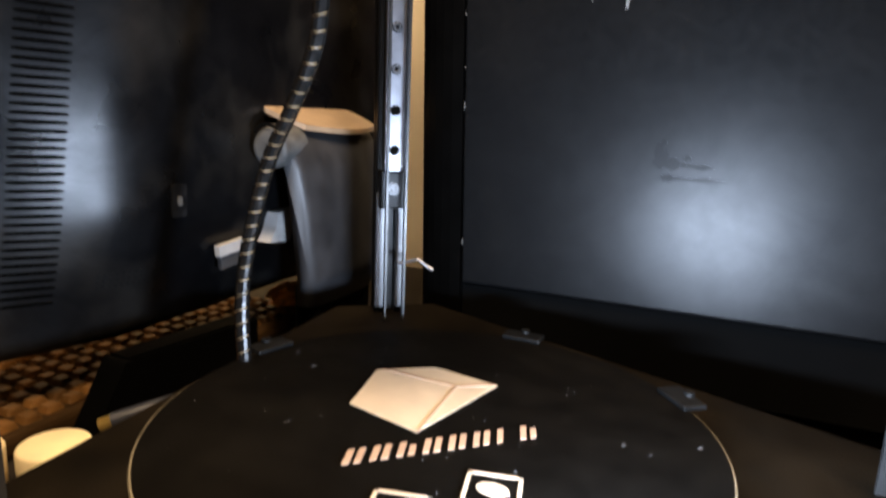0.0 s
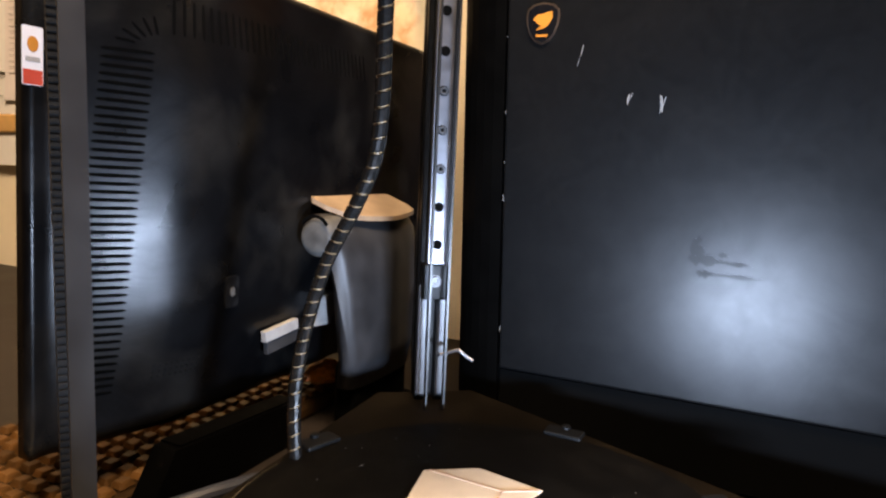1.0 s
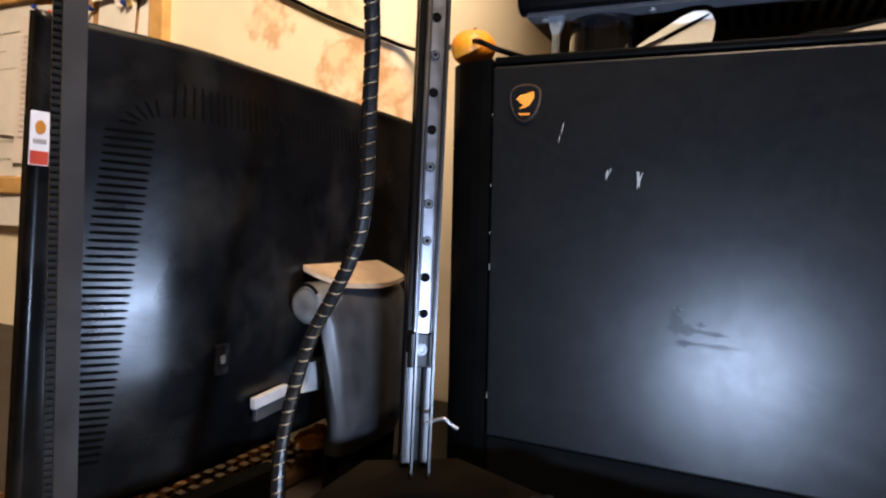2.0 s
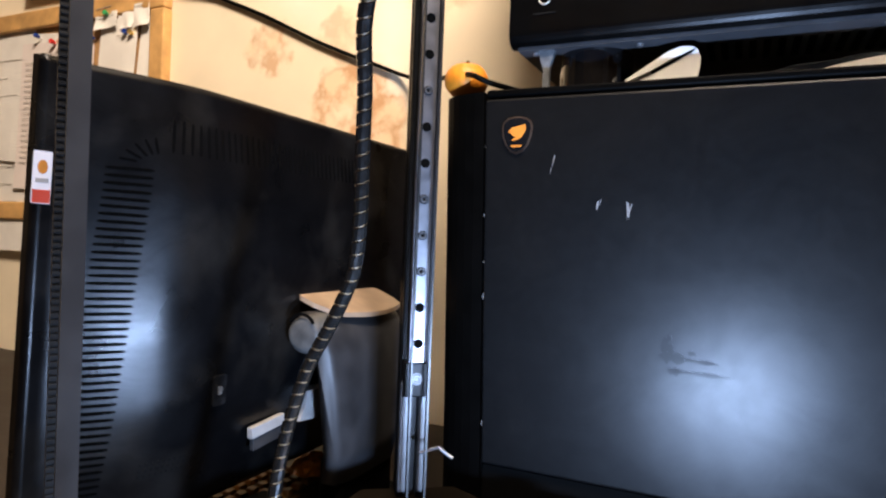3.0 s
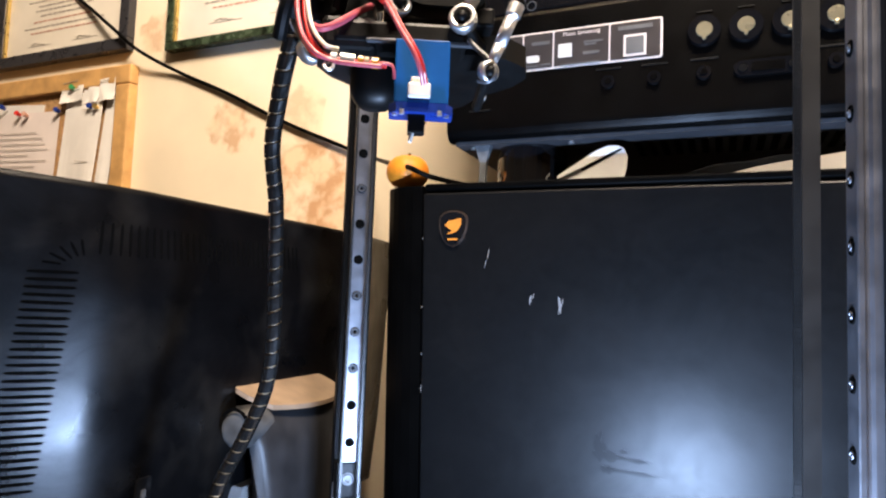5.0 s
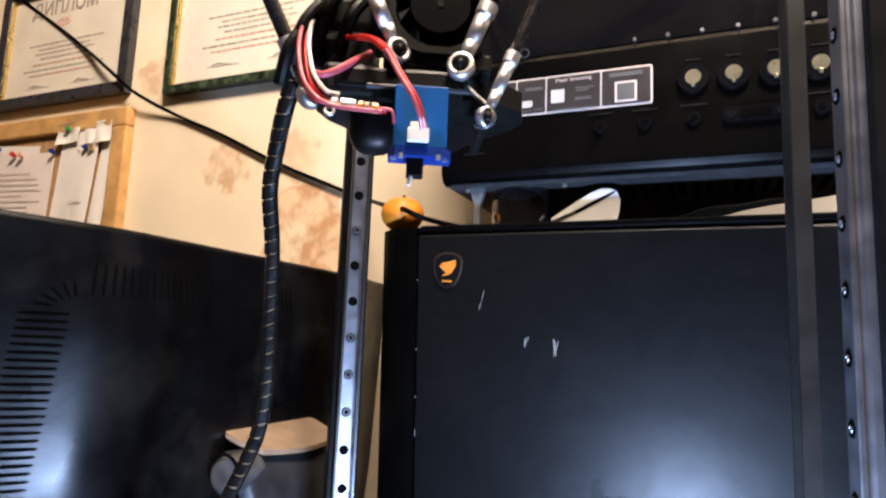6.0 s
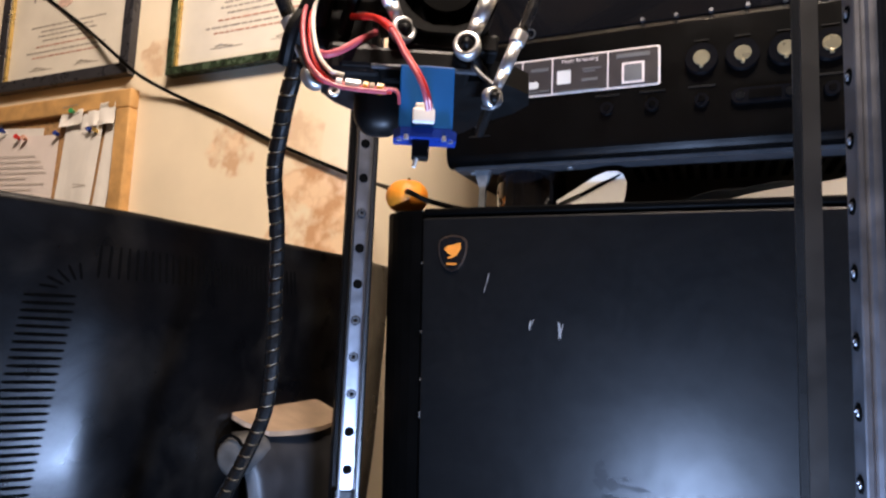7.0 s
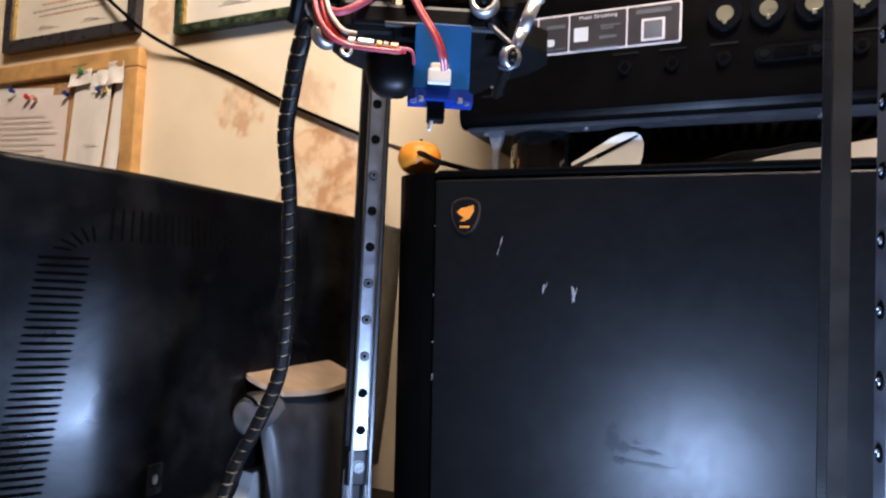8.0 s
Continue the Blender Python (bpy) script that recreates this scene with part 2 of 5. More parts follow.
def add_box(bm, lo, hi, bevel=0.0, seg=2, m=None):
    c = [(a + b) / 2 for a, b in zip(lo, hi)]
    s = [abs(b - a) for a, b in zip(lo, hi)]
    g = bmesh.ops.create_cube(bm, size=1, matrix=Matrix.Translation(c) @ Matrix.Diagonal((*s, 1)))
    if bevel:
        edges = list({e for v in g["verts"] for e in v.link_edges})
        r = bmesh.ops.bevel(bm, geom=edges, offset=bevel, segments=seg, profile=0.5, affect="EDGES")
        vs = list({v for f in r["faces"] for v in f.verts} | {v for v in g["verts"] if v.is_valid})
    else:
        vs = g["verts"]
    if m is not None:
        bmesh.ops.transform(bm, matrix=m, verts=vs)
    return bm


def box(lo, hi, bevel=0.0, seg=2, m=None):
    return add_box(bmesh.new(), lo, hi, bevel, seg, m)


def add_cyl(bm, a, b, r1, r2=None, n=20, caps=True):
    a, b = Vector(a), Vector(b)
    d = b - a
    m = Matrix.Translation((a + b) / 2) @ d.to_track_quat("Z", "Y").to_matrix().to_4x4()
    bmesh.ops.create_cone(bm, cap_ends=caps, segments=n, radius1=r1, radius2=r1 if r2 is None else r2, depth=d.length, matrix=m)
    return bm


def cyl(a, b, r1, r2=None, n=20):
    return add_cyl(bmesh.new(), a, b, r1, r2, n)


def add_ring(bm, centre, axis, r, t, n=24, k=10):
    """A torus of radius r and thickness radius t round the axis."""
    q = Vector(axis).to_track_quat("Z", "Y").to_matrix()
    rows = []
    for i in range(n):
        a = 2 * math.pi * i / n
        row = []
        for j in range(k):
            b = 2 * math.pi * j / k
            p = Vector(((r + t * math.cos(b)) * math.cos(a), (r + t * math.cos(b)) * math.sin(a), t * math.sin(b)))
            row.append(bm.verts.new(Vector(centre) + q @ p))
        rows.append(row)
    for i in range(n):
        for j in range(k):
            bm.faces.new((rows[i][j], rows[(i + 1) % n][j], rows[(i + 1) % n][(j + 1) % k], rows[i][(j + 1) % k]))
    return bm


def smooth_path(points, per=8):
    """Catmull-Rom through the points."""
    p = [Vector(q) for q in points]
    p = [2 * p[0] - p[1]] + p + [2 * p[-1] - p[-2]]
    out = []
    for i in range(1, len(p) - 2):
        for s in range(per):
            t = s / per
            out.append(0.5 * (2 * p[i] + (p[i + 1] - p[i - 1]) * t + (2 * p[i - 1] - 5 * p[i] + 4 * p[i + 1] - p[i + 2]) * t * t
                              + (3 * p[i] - p[i - 1] - 3 * p[i + 1] + p[i + 2]) * t ** 3))
    return out + [p[-2]]


def add_tube(bm, pts, r, n=10):
    pts = [Vector(p) for p in pts]
    up = Vector((0.31, 0.2, 0.93)).normalized()
    rings = []
    side = None
    r0, r1 = r if isinstance(r, tuple) else (r, r)
    for i, p in enumerate(pts):
        r = r0 + (r1 - r0) * i / (len(pts) - 1)
        d = (pts[min(i + 1, len(pts) - 1)] - pts[max(i - 1, 0)]).normalized()
        if side is None:
            side = d.cross(up).normalized()
        side = (side - d * side.dot(d)).normalized()
        o = d.cross(side)
        rings.append([bm.verts.new(p + r * (math.cos(2 * math.pi * j / n) * side + math.sin(2 * math.pi * j / n) * o)) for j in range(n)])
    for a, b in zip(rings, rings[1:]):
        for j in range(n):
            bm.faces.new((a[j], a[(j + 1) % n], b[(j + 1) % n], b[j]))
    bm.faces.new(rings[0])
    bm.faces.new(rings[-1])
    return bm


def tube(points, r, per=8, n=10):
    return add_tube(bmesh.new(), smooth_path(points, per), r, n)


def add_prism(bm, outline, z0, z1, m=None):
    """Extrudes an outline in x, y from z0 to z1."""
    m = m or Matrix()
    lo = [bm.verts.new(m @ Vector((x, y, z0))) for x, y in outline]
    hi = [bm.verts.new(m @ Vector((x, y, z1))) for x, y in outline]
    bm.faces.new(lo[::-1])
    bm.faces.new(hi)
    k = len(outline)
    for i in range(k):
        bm.faces.new((lo[i], lo[(i + 1) % k], hi[(i + 1) % k], hi[i]))
    return bm


def prism(outline, z0, z1, m=None):
    return add_prism(bmesh.new(), outline, z0, z1, m)


def rounded(w, h, r, n=5):
    out = []
    for cx, cy, a0 in ((w / 2 - r, h / 2 - r, 0), (-w / 2 + r, h / 2 - r, 90), (-w / 2 + r, -h / 2 + r, 180), (w / 2 - r, -h / 2 + r, 270)):
        for i in range(n + 1):
            a = radians(a0 + 90 * i / n)
            out.append((cx + r * math.cos(a), cy + r * math.sin(a)))
    return out


# upright planes that face -y: local x to the right, local y up, local z towards the viewer
def facing(x, y, z):
    return Matrix.Translation((x, y, z)) @ Matrix.Rotation(radians(90), 4, "X")


# ---- the room ----
floor = tagged(part("floor", box((-2.6, -3.0, -0.85), (2.6, WALL_Y + 0.1, -0.75)), M_FLOOR), "brown wooden floor of the room", "floor", kind="structure")
ceiling = tagged(part("ceiling", box((-2.6, -3.0, 1.8), (2.6, WALL_Y + 0.1, 1.9)), M_CEIL), "plain white painted ceiling", "ceiling", kind="structure")
tagged(part("wall_north", box((-2.6, WALL_Y, -0.75), (2.6, WALL_Y + 0.1, 1.8)), M_WALL), "cream wallpaper with faded orange flower pattern", "wall", kind="structure")
tagged(part("wall_south", box((-2.6, -3.0, -0.75), (2.6, -2.9, 1.8)), M_PLASTER), "plain wall behind the viewer, toned dark to cut bounced light", "wall", kind="structure")
tagged(part("wall_west", box((-2.6, -2.9, -0.75), (-2.5, WALL_Y, 1.8)), M_PLASTER), "plain side wall, toned dark to cut bounced light", "wall", kind="structure")
tagged(part("wall_east", box((2.5, -2.9, -0.75), (2.6, WALL_Y, 1.8)), M_PLASTER), "plain side wall, toned dark to cut bounced light", "wall", kind="structure")

desk = empty("desk", "dark brown wooden desk against the wall", "desk")
part("desktop", box((-1.3, -0.36, -0.03), (1.1, WALL_Y - 0.004, 0.0), 0.003), M_DESK, desk)
for px in (-1.25, 1.05):
    for py in (-0.31, 0.31):
        part("leg", box((px - 0.03, py - 0.03, -0.75), (px + 0.03, py + 0.03, -0.03), 0.003), M_DESK, desk)

lamp = empty("ceiling_lamp", "round warm ceiling lamp", "lamp")
part("canopy", cyl((0.42, -0.55, 1.765), (0.42, -0.55, 1.8), 0.34, n=40), M_WHITE, lamp)

# ---- computer tower ----
PY = 0.068
PC_TOP = 0.361


def build_tower():
    pc = empty("computer_tower", "black steel computer tower with scratched side panel, standing on the desk", "computer")
    part("case_body", box((0.0145, PY + 0.006, 0.014), (0.452, PY + 0.2, PC_TOP), 0.004), M_CASE_BODY, pc)
    bm = box((0.0152, PY, 0.071), (0.440, PY + 0.008, 0.3525), 0.0018)
    for v in bm.verts:
        if v.co.x < 0.05:
            v.co.x += 0.03 * (0.3525 - v.co.z)
    part("side_panel", bm, M_CASE, pc, "black painted steel side panel with scratches")
    # added strip, its black stands in for shade below the panel
    part("skirt_shade", box((0.024, PY + 0.0035, 0.014), (0.44, PY + 0.0062, 0.0695)), M_HOLE_SHADE, pc, "matt black strip, added to paint the lower edge as shaded")
    part("top_rail", box((0.0155, PY + 0.001, 0.3545), (0.448, PY + 0.008, PC_TOP - 0.001), 0.0015), M_CASE_BODY, pc)
    # rounded front bezel
    bm = bmesh.new()
    prof = []
    for i in range(9):
        a = radians(90 * i / 8)
        prof.append((0.0135 - 0.0425 * math.sin(a), PY + 0.002 + 0.03 * (1 - math.cos(a))))
    prof += [(-0.029, PY + 0.17), (0.011, PY + 0.198)]
    add_prism(bm, prof, 0.014, PC_TOP - 0.002)
    for v in bm.verts:
        v.co.x += 0.028 * (0.3525 - v.co.z)
    part("front_bezel", bm, M_CASE_BODY, pc, "glossy black plastic front bezel")
    for x in (0.04, 0.42):
        for y in (PY + 0.03, PY + 0.17):
            part("foot", cyl((x, y, 0.0), (x, y, 0.015), 0.014), M_RUBBER, pc)
    # badge
    m = facing(0.0425, PY, 0.3242) @ Matrix.Diagonal((1.27, 1.27, 1, 1))
    outl = [(-0.0088, 0.0075), (-0.006, 0.0098), (-0.002, 0.0108), (0.002, 0.0108), (0.006, 0.0098), (0.0088, 0.0075), (0.0094, 0.004), (0.0088, -0.001), (0.007, -0.006), (0.004, -0.0098), (0, -0.0114), (-0.004, -0.0098), (-0.007, -0.006), (-0.0088, -0.001), (-0.0094, 0.004)]
    badge = part("badge", prism(outl, 0.0, 0.0014, m), M_BADGE_RIM, pc, "shield badge with orange emblem and chrome rim")
    part("badge_face", prism([(x * 0.91, y * 0.91) for x, y in outl], 0.0012, 0.0018, m), M_GLOSS, badge)
    emb = [(-0.0064, 0.0022), (-0.0035, 0.0052), (0.0005, 0.0058), (0.003, 0.0066), (0.0062, 0.0072), (0.0066, 0.003), (0.0035, -0.002), (0.0, -0.0038), (-0.0042, -0.0042), (-0.0008, -0.0018), (-0.0035, 0.0), (-0.0046, 0.0012)]
    part("emblem", prism([(x * 0.85, y * 0.85) for x, y in emb], 0.0016, 0.0022, m), M_LOGO, badge)
    part("emblem_bar", prism([(-0.0035, -0.0062), (0.0035, -0.0062), (0.003, -0.0074), (-0.003, -0.0074)], 0.0016, 0.0022, m), M_LOGO, badge)
    # scratches: thin slivers of bare metal
    for x, z, w, h, lean in ((0.0715, 0.3045, 0.0007, 0.009, -12), (0.0695, 0.297, 0.0005, 0.006, -10), (0.105, 0.2715, 0.0016, 0.0075, -8), (0.107, 0.274, 0.0006, 0.005, -20),
                             (0.1267, 0.2683, 0.0022, 0.012, 6), (0.1256, 0.2722, 0.0005, 0.005, 8), (0.1284, 0.2703, 0.0007, 0.007, -12), (0.1262, 0.266, 0.0006, 0.009, -4)):
        mm = facing(x, PY - 0.0002, z) @ Matrix.Rotation(radians(lean), 4, "Z")
        o = [(-w / 2, h * 0.1), (-w * 0.2, h / 2), (w * 0.3, h * 0.42), (w / 2, 0), (w * 0.15, -h / 2), (-w * 0.25, -h * 0.3)]
        part("scratch", prism(o, 0.0, 0.0004, mm), M_SCRATCH, pc)
    for level, (x, z, w, h, lean) in enumerate(((0.1565, 0.173, 0.009, 0.014, 6), (0.1605, 0.1685, 0.015, 0.007, -4), (0.1575, 0.1815, 0.004, 0.004, 0), (0.178, 0.1675, 0.024, 0.003, -3), (0.1725, 0.1725, 0.006, 0.003, -8), (0.178, 0.1592, 0.040, 0.0028, -1), (0.1615, 0.1592, 0.007, 0.005, 0))):
        o = [(w * (0.5 + 0.12 * math.sin(7 * i + x * 900)) * math.cos(2 * math.pi * i / 22), h * (0.5 + 0.2 * math.cos(5 * i + z * 700)) * math.sin(2 * math.pi * i / 22)) for i in range(22)]
        part("smudge", prism(o, 0.0, 0.00012 + 0.00003 * level, facing(x, PY - 0.00006, z) @ Matrix.Rotation(radians(lean), 4, "Z")), M_SMUDGE, pc)
    # worn bright edge marks
    for z, tall in ((0.316, 0.0012), (0.262, 0.002), (0.226, 0.0015), (0.198, 0.005), (0.1, 0.004)):
        x = 0.0152 + 0.03 * (0.3525 - z)
        part("edge_wear", box((x, PY - 0.0002, z), (x + 0.0004, PY + 0.001, z + tall)), M_GREYPRINT, pc)
    return pc


# ---- receiver ----
RY = 0.083


def face_plate(outline, x, z, depth0, depth1, y=RY):
    return prism(outline, depth0, depth1, facing(x, y, z))


def build_receiver():
    rc = empty("av_receiver", "black hi-fi receiver with round front buttons, standing on the computer tower", "receiver")
    x0, x1, z0, z1 = 0.027, 0.462, 0.397, 0.553
    part("body", box((x0 + 0.003, RY + 0.012, z0 + 0.002), (x1 - 0.003, 0.362, z1 - 0.003), 0.002), M_FASCIA, rc)
    # lower fascia with a rounded lower edge, upper glossy window above a ridge
    bm = bmesh.new()
    prof = [(RY + 0.014, z0)]
    for i in range(7):
        a = radians(90 * i / 6)
        prof.append((RY + 0.010 - 0.010 * math.sin(a), z0 + 0.010 - 0.010 * math.cos(a)))
    prof += [(RY, 0.492), (RY + 0.003, 0.496), (RY + 0.014, 0.497)]
    lo = [bm.verts.new((x0, y, z)) for y, z in prof]
    hi = [bm.verts.new((x1, y, z)) for y, z in prof]
    bm.faces.new(lo)
    bm.faces.new(hi)
    for i in range(len(prof)):
        j = (i + 1) % len(prof)
        bm.faces.new((lo[i], lo[j], hi[j], hi[i]))
    part("lower_fascia", bm, M_FASCIA, rc)
    part("display_window", box((x0, RY + 0.004, 0.4972), (x1, RY + 0.014, z1), 0.0015), M_GLOSS, rc, "glossy black display window")
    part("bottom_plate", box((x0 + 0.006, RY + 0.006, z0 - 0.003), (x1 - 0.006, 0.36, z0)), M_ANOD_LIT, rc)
    for x in (0.045, 0.125, 0.28, 0.40):
        part("bottom_screw", cyl((x, RY + 0.016, z0 - 0.0045), (x, RY + 0.016, z0 - 0.002), 0.0025, n=12), M_CHROME, rc)
    for x in (0.088, 0.40):
        for y in (RY + 0.040, 0.325):
            f = part("foot", cyl((x, y, PC_TOP), (x, y, z0 - 0.003), 0.0285, n=48), M_GLOSS, rc)
            part("foot_ring", cyl((x, y, PC_TOP + 0.001), (x, y, PC_TOP + 0.006), 0.0292, n=48), M_GLOSS, f)
    # vent slots under the body
    for i in range(26):
        x = 0.17 + i * 0.0095
        part("vent_slot", box((x, RY + 0.03, z0 - 0.0036), (x + 0.005, RY + 0.075, z0 - 0.0028)), M_HOLE_SHADE, rc)
    # four round gold-faced buttons in black collars
    for i in range(4):
        x, z = 0.22 + 0.0263 * i, 0.4628
        c = part("button", cyl((x, RY + 0.002, z), (x, RY - 0.0035, z), 0.0112, 0.0106, 32), M_GLOSS, rc)
        part("button_face", cyl((x, RY - 0.003, z), (x, RY - 0.0044, z), 0.0057, 0.0053, 28), M_KNOB, c, "gold metallic button face")
        part("button_mark", box((x - 0.0013, RY - 0.005, z - 0.0075), (x + 0.0013, RY - 0.0036, z - 0.0045), 0.0004), M_KNOB, c)
        part("caption", box((x - 0.005, RY - 0.0006, z + 0.0135), (x + 0.005, RY + 0.001, z + 0.0145)), M_CAPTION, rc)
    for x, r in ((0.155, 0.0052), (0.187, 0.0052), (0.22, 0.0052), (0.299, 0.0052)):
        c = part("small_button", cyl((x, RY + 0.002, 0.433), (x, RY - 0.0025, 0.433), r, r * 0.9, 24), M_GLOSS, rc)
        part("cap", cyl((x, RY - 0.002, 0.433), (x, RY - 0.0034, 0.433), r * 0.5, r * 0.4, 20), M_FASCIA, c)
        part("caption", box((x - 0.009, RY - 0.0006, 0.4425), (x + 0.009, RY + 0.001, 0.4438)), M_CAPTION, rc)
    d = part("rocker", face_plate(rounded(0.041, 0.0105, 0.005), 0.2595, 0.433, -0.001, 0.0026), M_GLOSS, rc)
    part("rocker_bar", face_plate(rounded(0.02, 0.006, 0.001), 0.2595, 0.433, 0.0024, 0.0034), M_FASCIA, d)
    for x in (0.2445, 0.2745):
        part("rocker_end", cyl((x, RY - 0.002, 0.433), (x, RY - 0.0037, 0.433), 0.0032, 0.0027, 18), M_ANOD, d)
    # headphone socket
    j = part("socket", add_ring(bmesh.new(), (0.055, RY - 0.0006, 0.431), (0, 1, 0), 0.0044, 0.0007, 28, 8), M_CHROME, rc, "chrome headphone socket ring", True)
    part("socket_hole", cyl((0.055, RY - 0.0008, 0.431), (0.055, RY + 0.001, 0.431), 0.0036, n=20), M_HOLE_SHADE, j)
    part("caption", box((0.046, RY - 0.0006, 0.4192), (0.064, RY + 0.001, 0.4204)), M_CAPTION, rc)
    part("caption", box((0.046, RY - 0.0006, 0.4395), (0.062, RY + 0.001, 0.4405)), M_CAPTION, rc)
    # small silver buttons along the window, red standby light
    for i in range(6):
        x = 0.1795 + 0.0235 * i
        part("silver_button", cyl((x, RY + 0.006, 0.4998), (x, RY + 0.0015, 0.4998), 0.002, 0.0015, 14), M_STEEL, rc)
    part("standby_light", cyl((0.0775, RY + 0.006, 0.4995), (0.0775, RY + 0.0032, 0.4995), 0.001, n=12), M_LED, rc, "small glowing red standby light")
    part("power_ring", add_ring(bmesh.new(), (0.094, RY + 0.0035, 0.5015), (0, 1, 0), 0.0036, 0.0006, 20, 6), M_ANOD_LIT, rc)
    # shop label with white outline, four fields and print
    lx0, lx1, lz0, lz1 = 0.042, 0.1925, 0.4475, 0.4775
    w, h = lx1 - lx0, lz1 - lz0
    cx, cz = (lx0 + lx1) / 2, (lz0 + lz1) / 2
    lab = part("label_sticker", face_plate(rounded(w, h, 0.002), cx, cz, -0.0005, 0.0006), M_PAPER_PINK, rc, "white-edged brown information sticker")
    for fx0, fx1 in ((0.0435, 0.089), (0.0902, 0.1128), (0.114, 0.1548), (0.156, 0.191)):
        part("field", face_plate(rounded(fx1 - fx0, h - 0.003, 0.001), (fx0 + fx1) / 2, cz, 0.0004, 0.001), M_LABEL, lab)
    part("square_mark", face_plate(rounded(0.016, 0.016, 0.0006), 0.1735, cz - 0.004, 0.0009, 0.0014), M_PAPER_PINK, lab)
    part("square_tint", face_plate(rounded(0.0125, 0.0125, 0.0004), 0.1735, cz - 0.004, 0.0013, 0.0017), M_GREYPRINT, lab)
    part("square_mark", face_plate(rounded(0.0105, 0.0105, 0.0006), 0.1225, cz - 0.002, 0.0009, 0.0014), M_WHITE, lab)
    part("square_mark", face_plate(rounded(0.0105, 0.0055, 0.002), 0.0975, cz - 0.006, 0.0009, 0.0014), M_WHITE, lab)
    for x, z, bw, bh in ((0.1735, cz + 0.0095, 0.024, 0.003), (0.1435, cz + 0.003, 0.014, 0.0012), (0.1415, cz + 0.001, 0.009, 0.0012), (0.142, cz - 0.0055, 0.012, 0.0022),
                         (0.134, cz - 0.013, 0.03, 0.0011), (0.1035, cz + 0.006, 0.014, 0.0026), (0.1075, cz - 0.011, 0.008, 0.0011), (0.0975, cz - 0.0115, 0.009, 0.001), (0.077, cz + 0.006, 0.016, 0.003), (0.077, cz - 0.006, 0.02, 0.003)):
        part("print_bar", face_plate([(-bw / 2, -bh / 2), (bw / 2, -bh / 2), (bw / 2, bh / 2), (-bw / 2, bh / 2)], x, z, 0.0009, 0.0013), M_GREYPRINT, lab)
    words = bpy.data.curves.new("sticker_words", "FONT")
    words.body, words.size, words.align_x, words.extrude = "Music Streaming", 0.0042, "CENTER", 0.0001
    words.materials.append(M_PAPER_PINK)
    ob = new("sticker_words", words)
    ob.parent = lab
    ob.matrix_basis = facing(0.1345, RY - 0.0012, cz + 0.0092)
    return rc


# ---- things on the tower ----


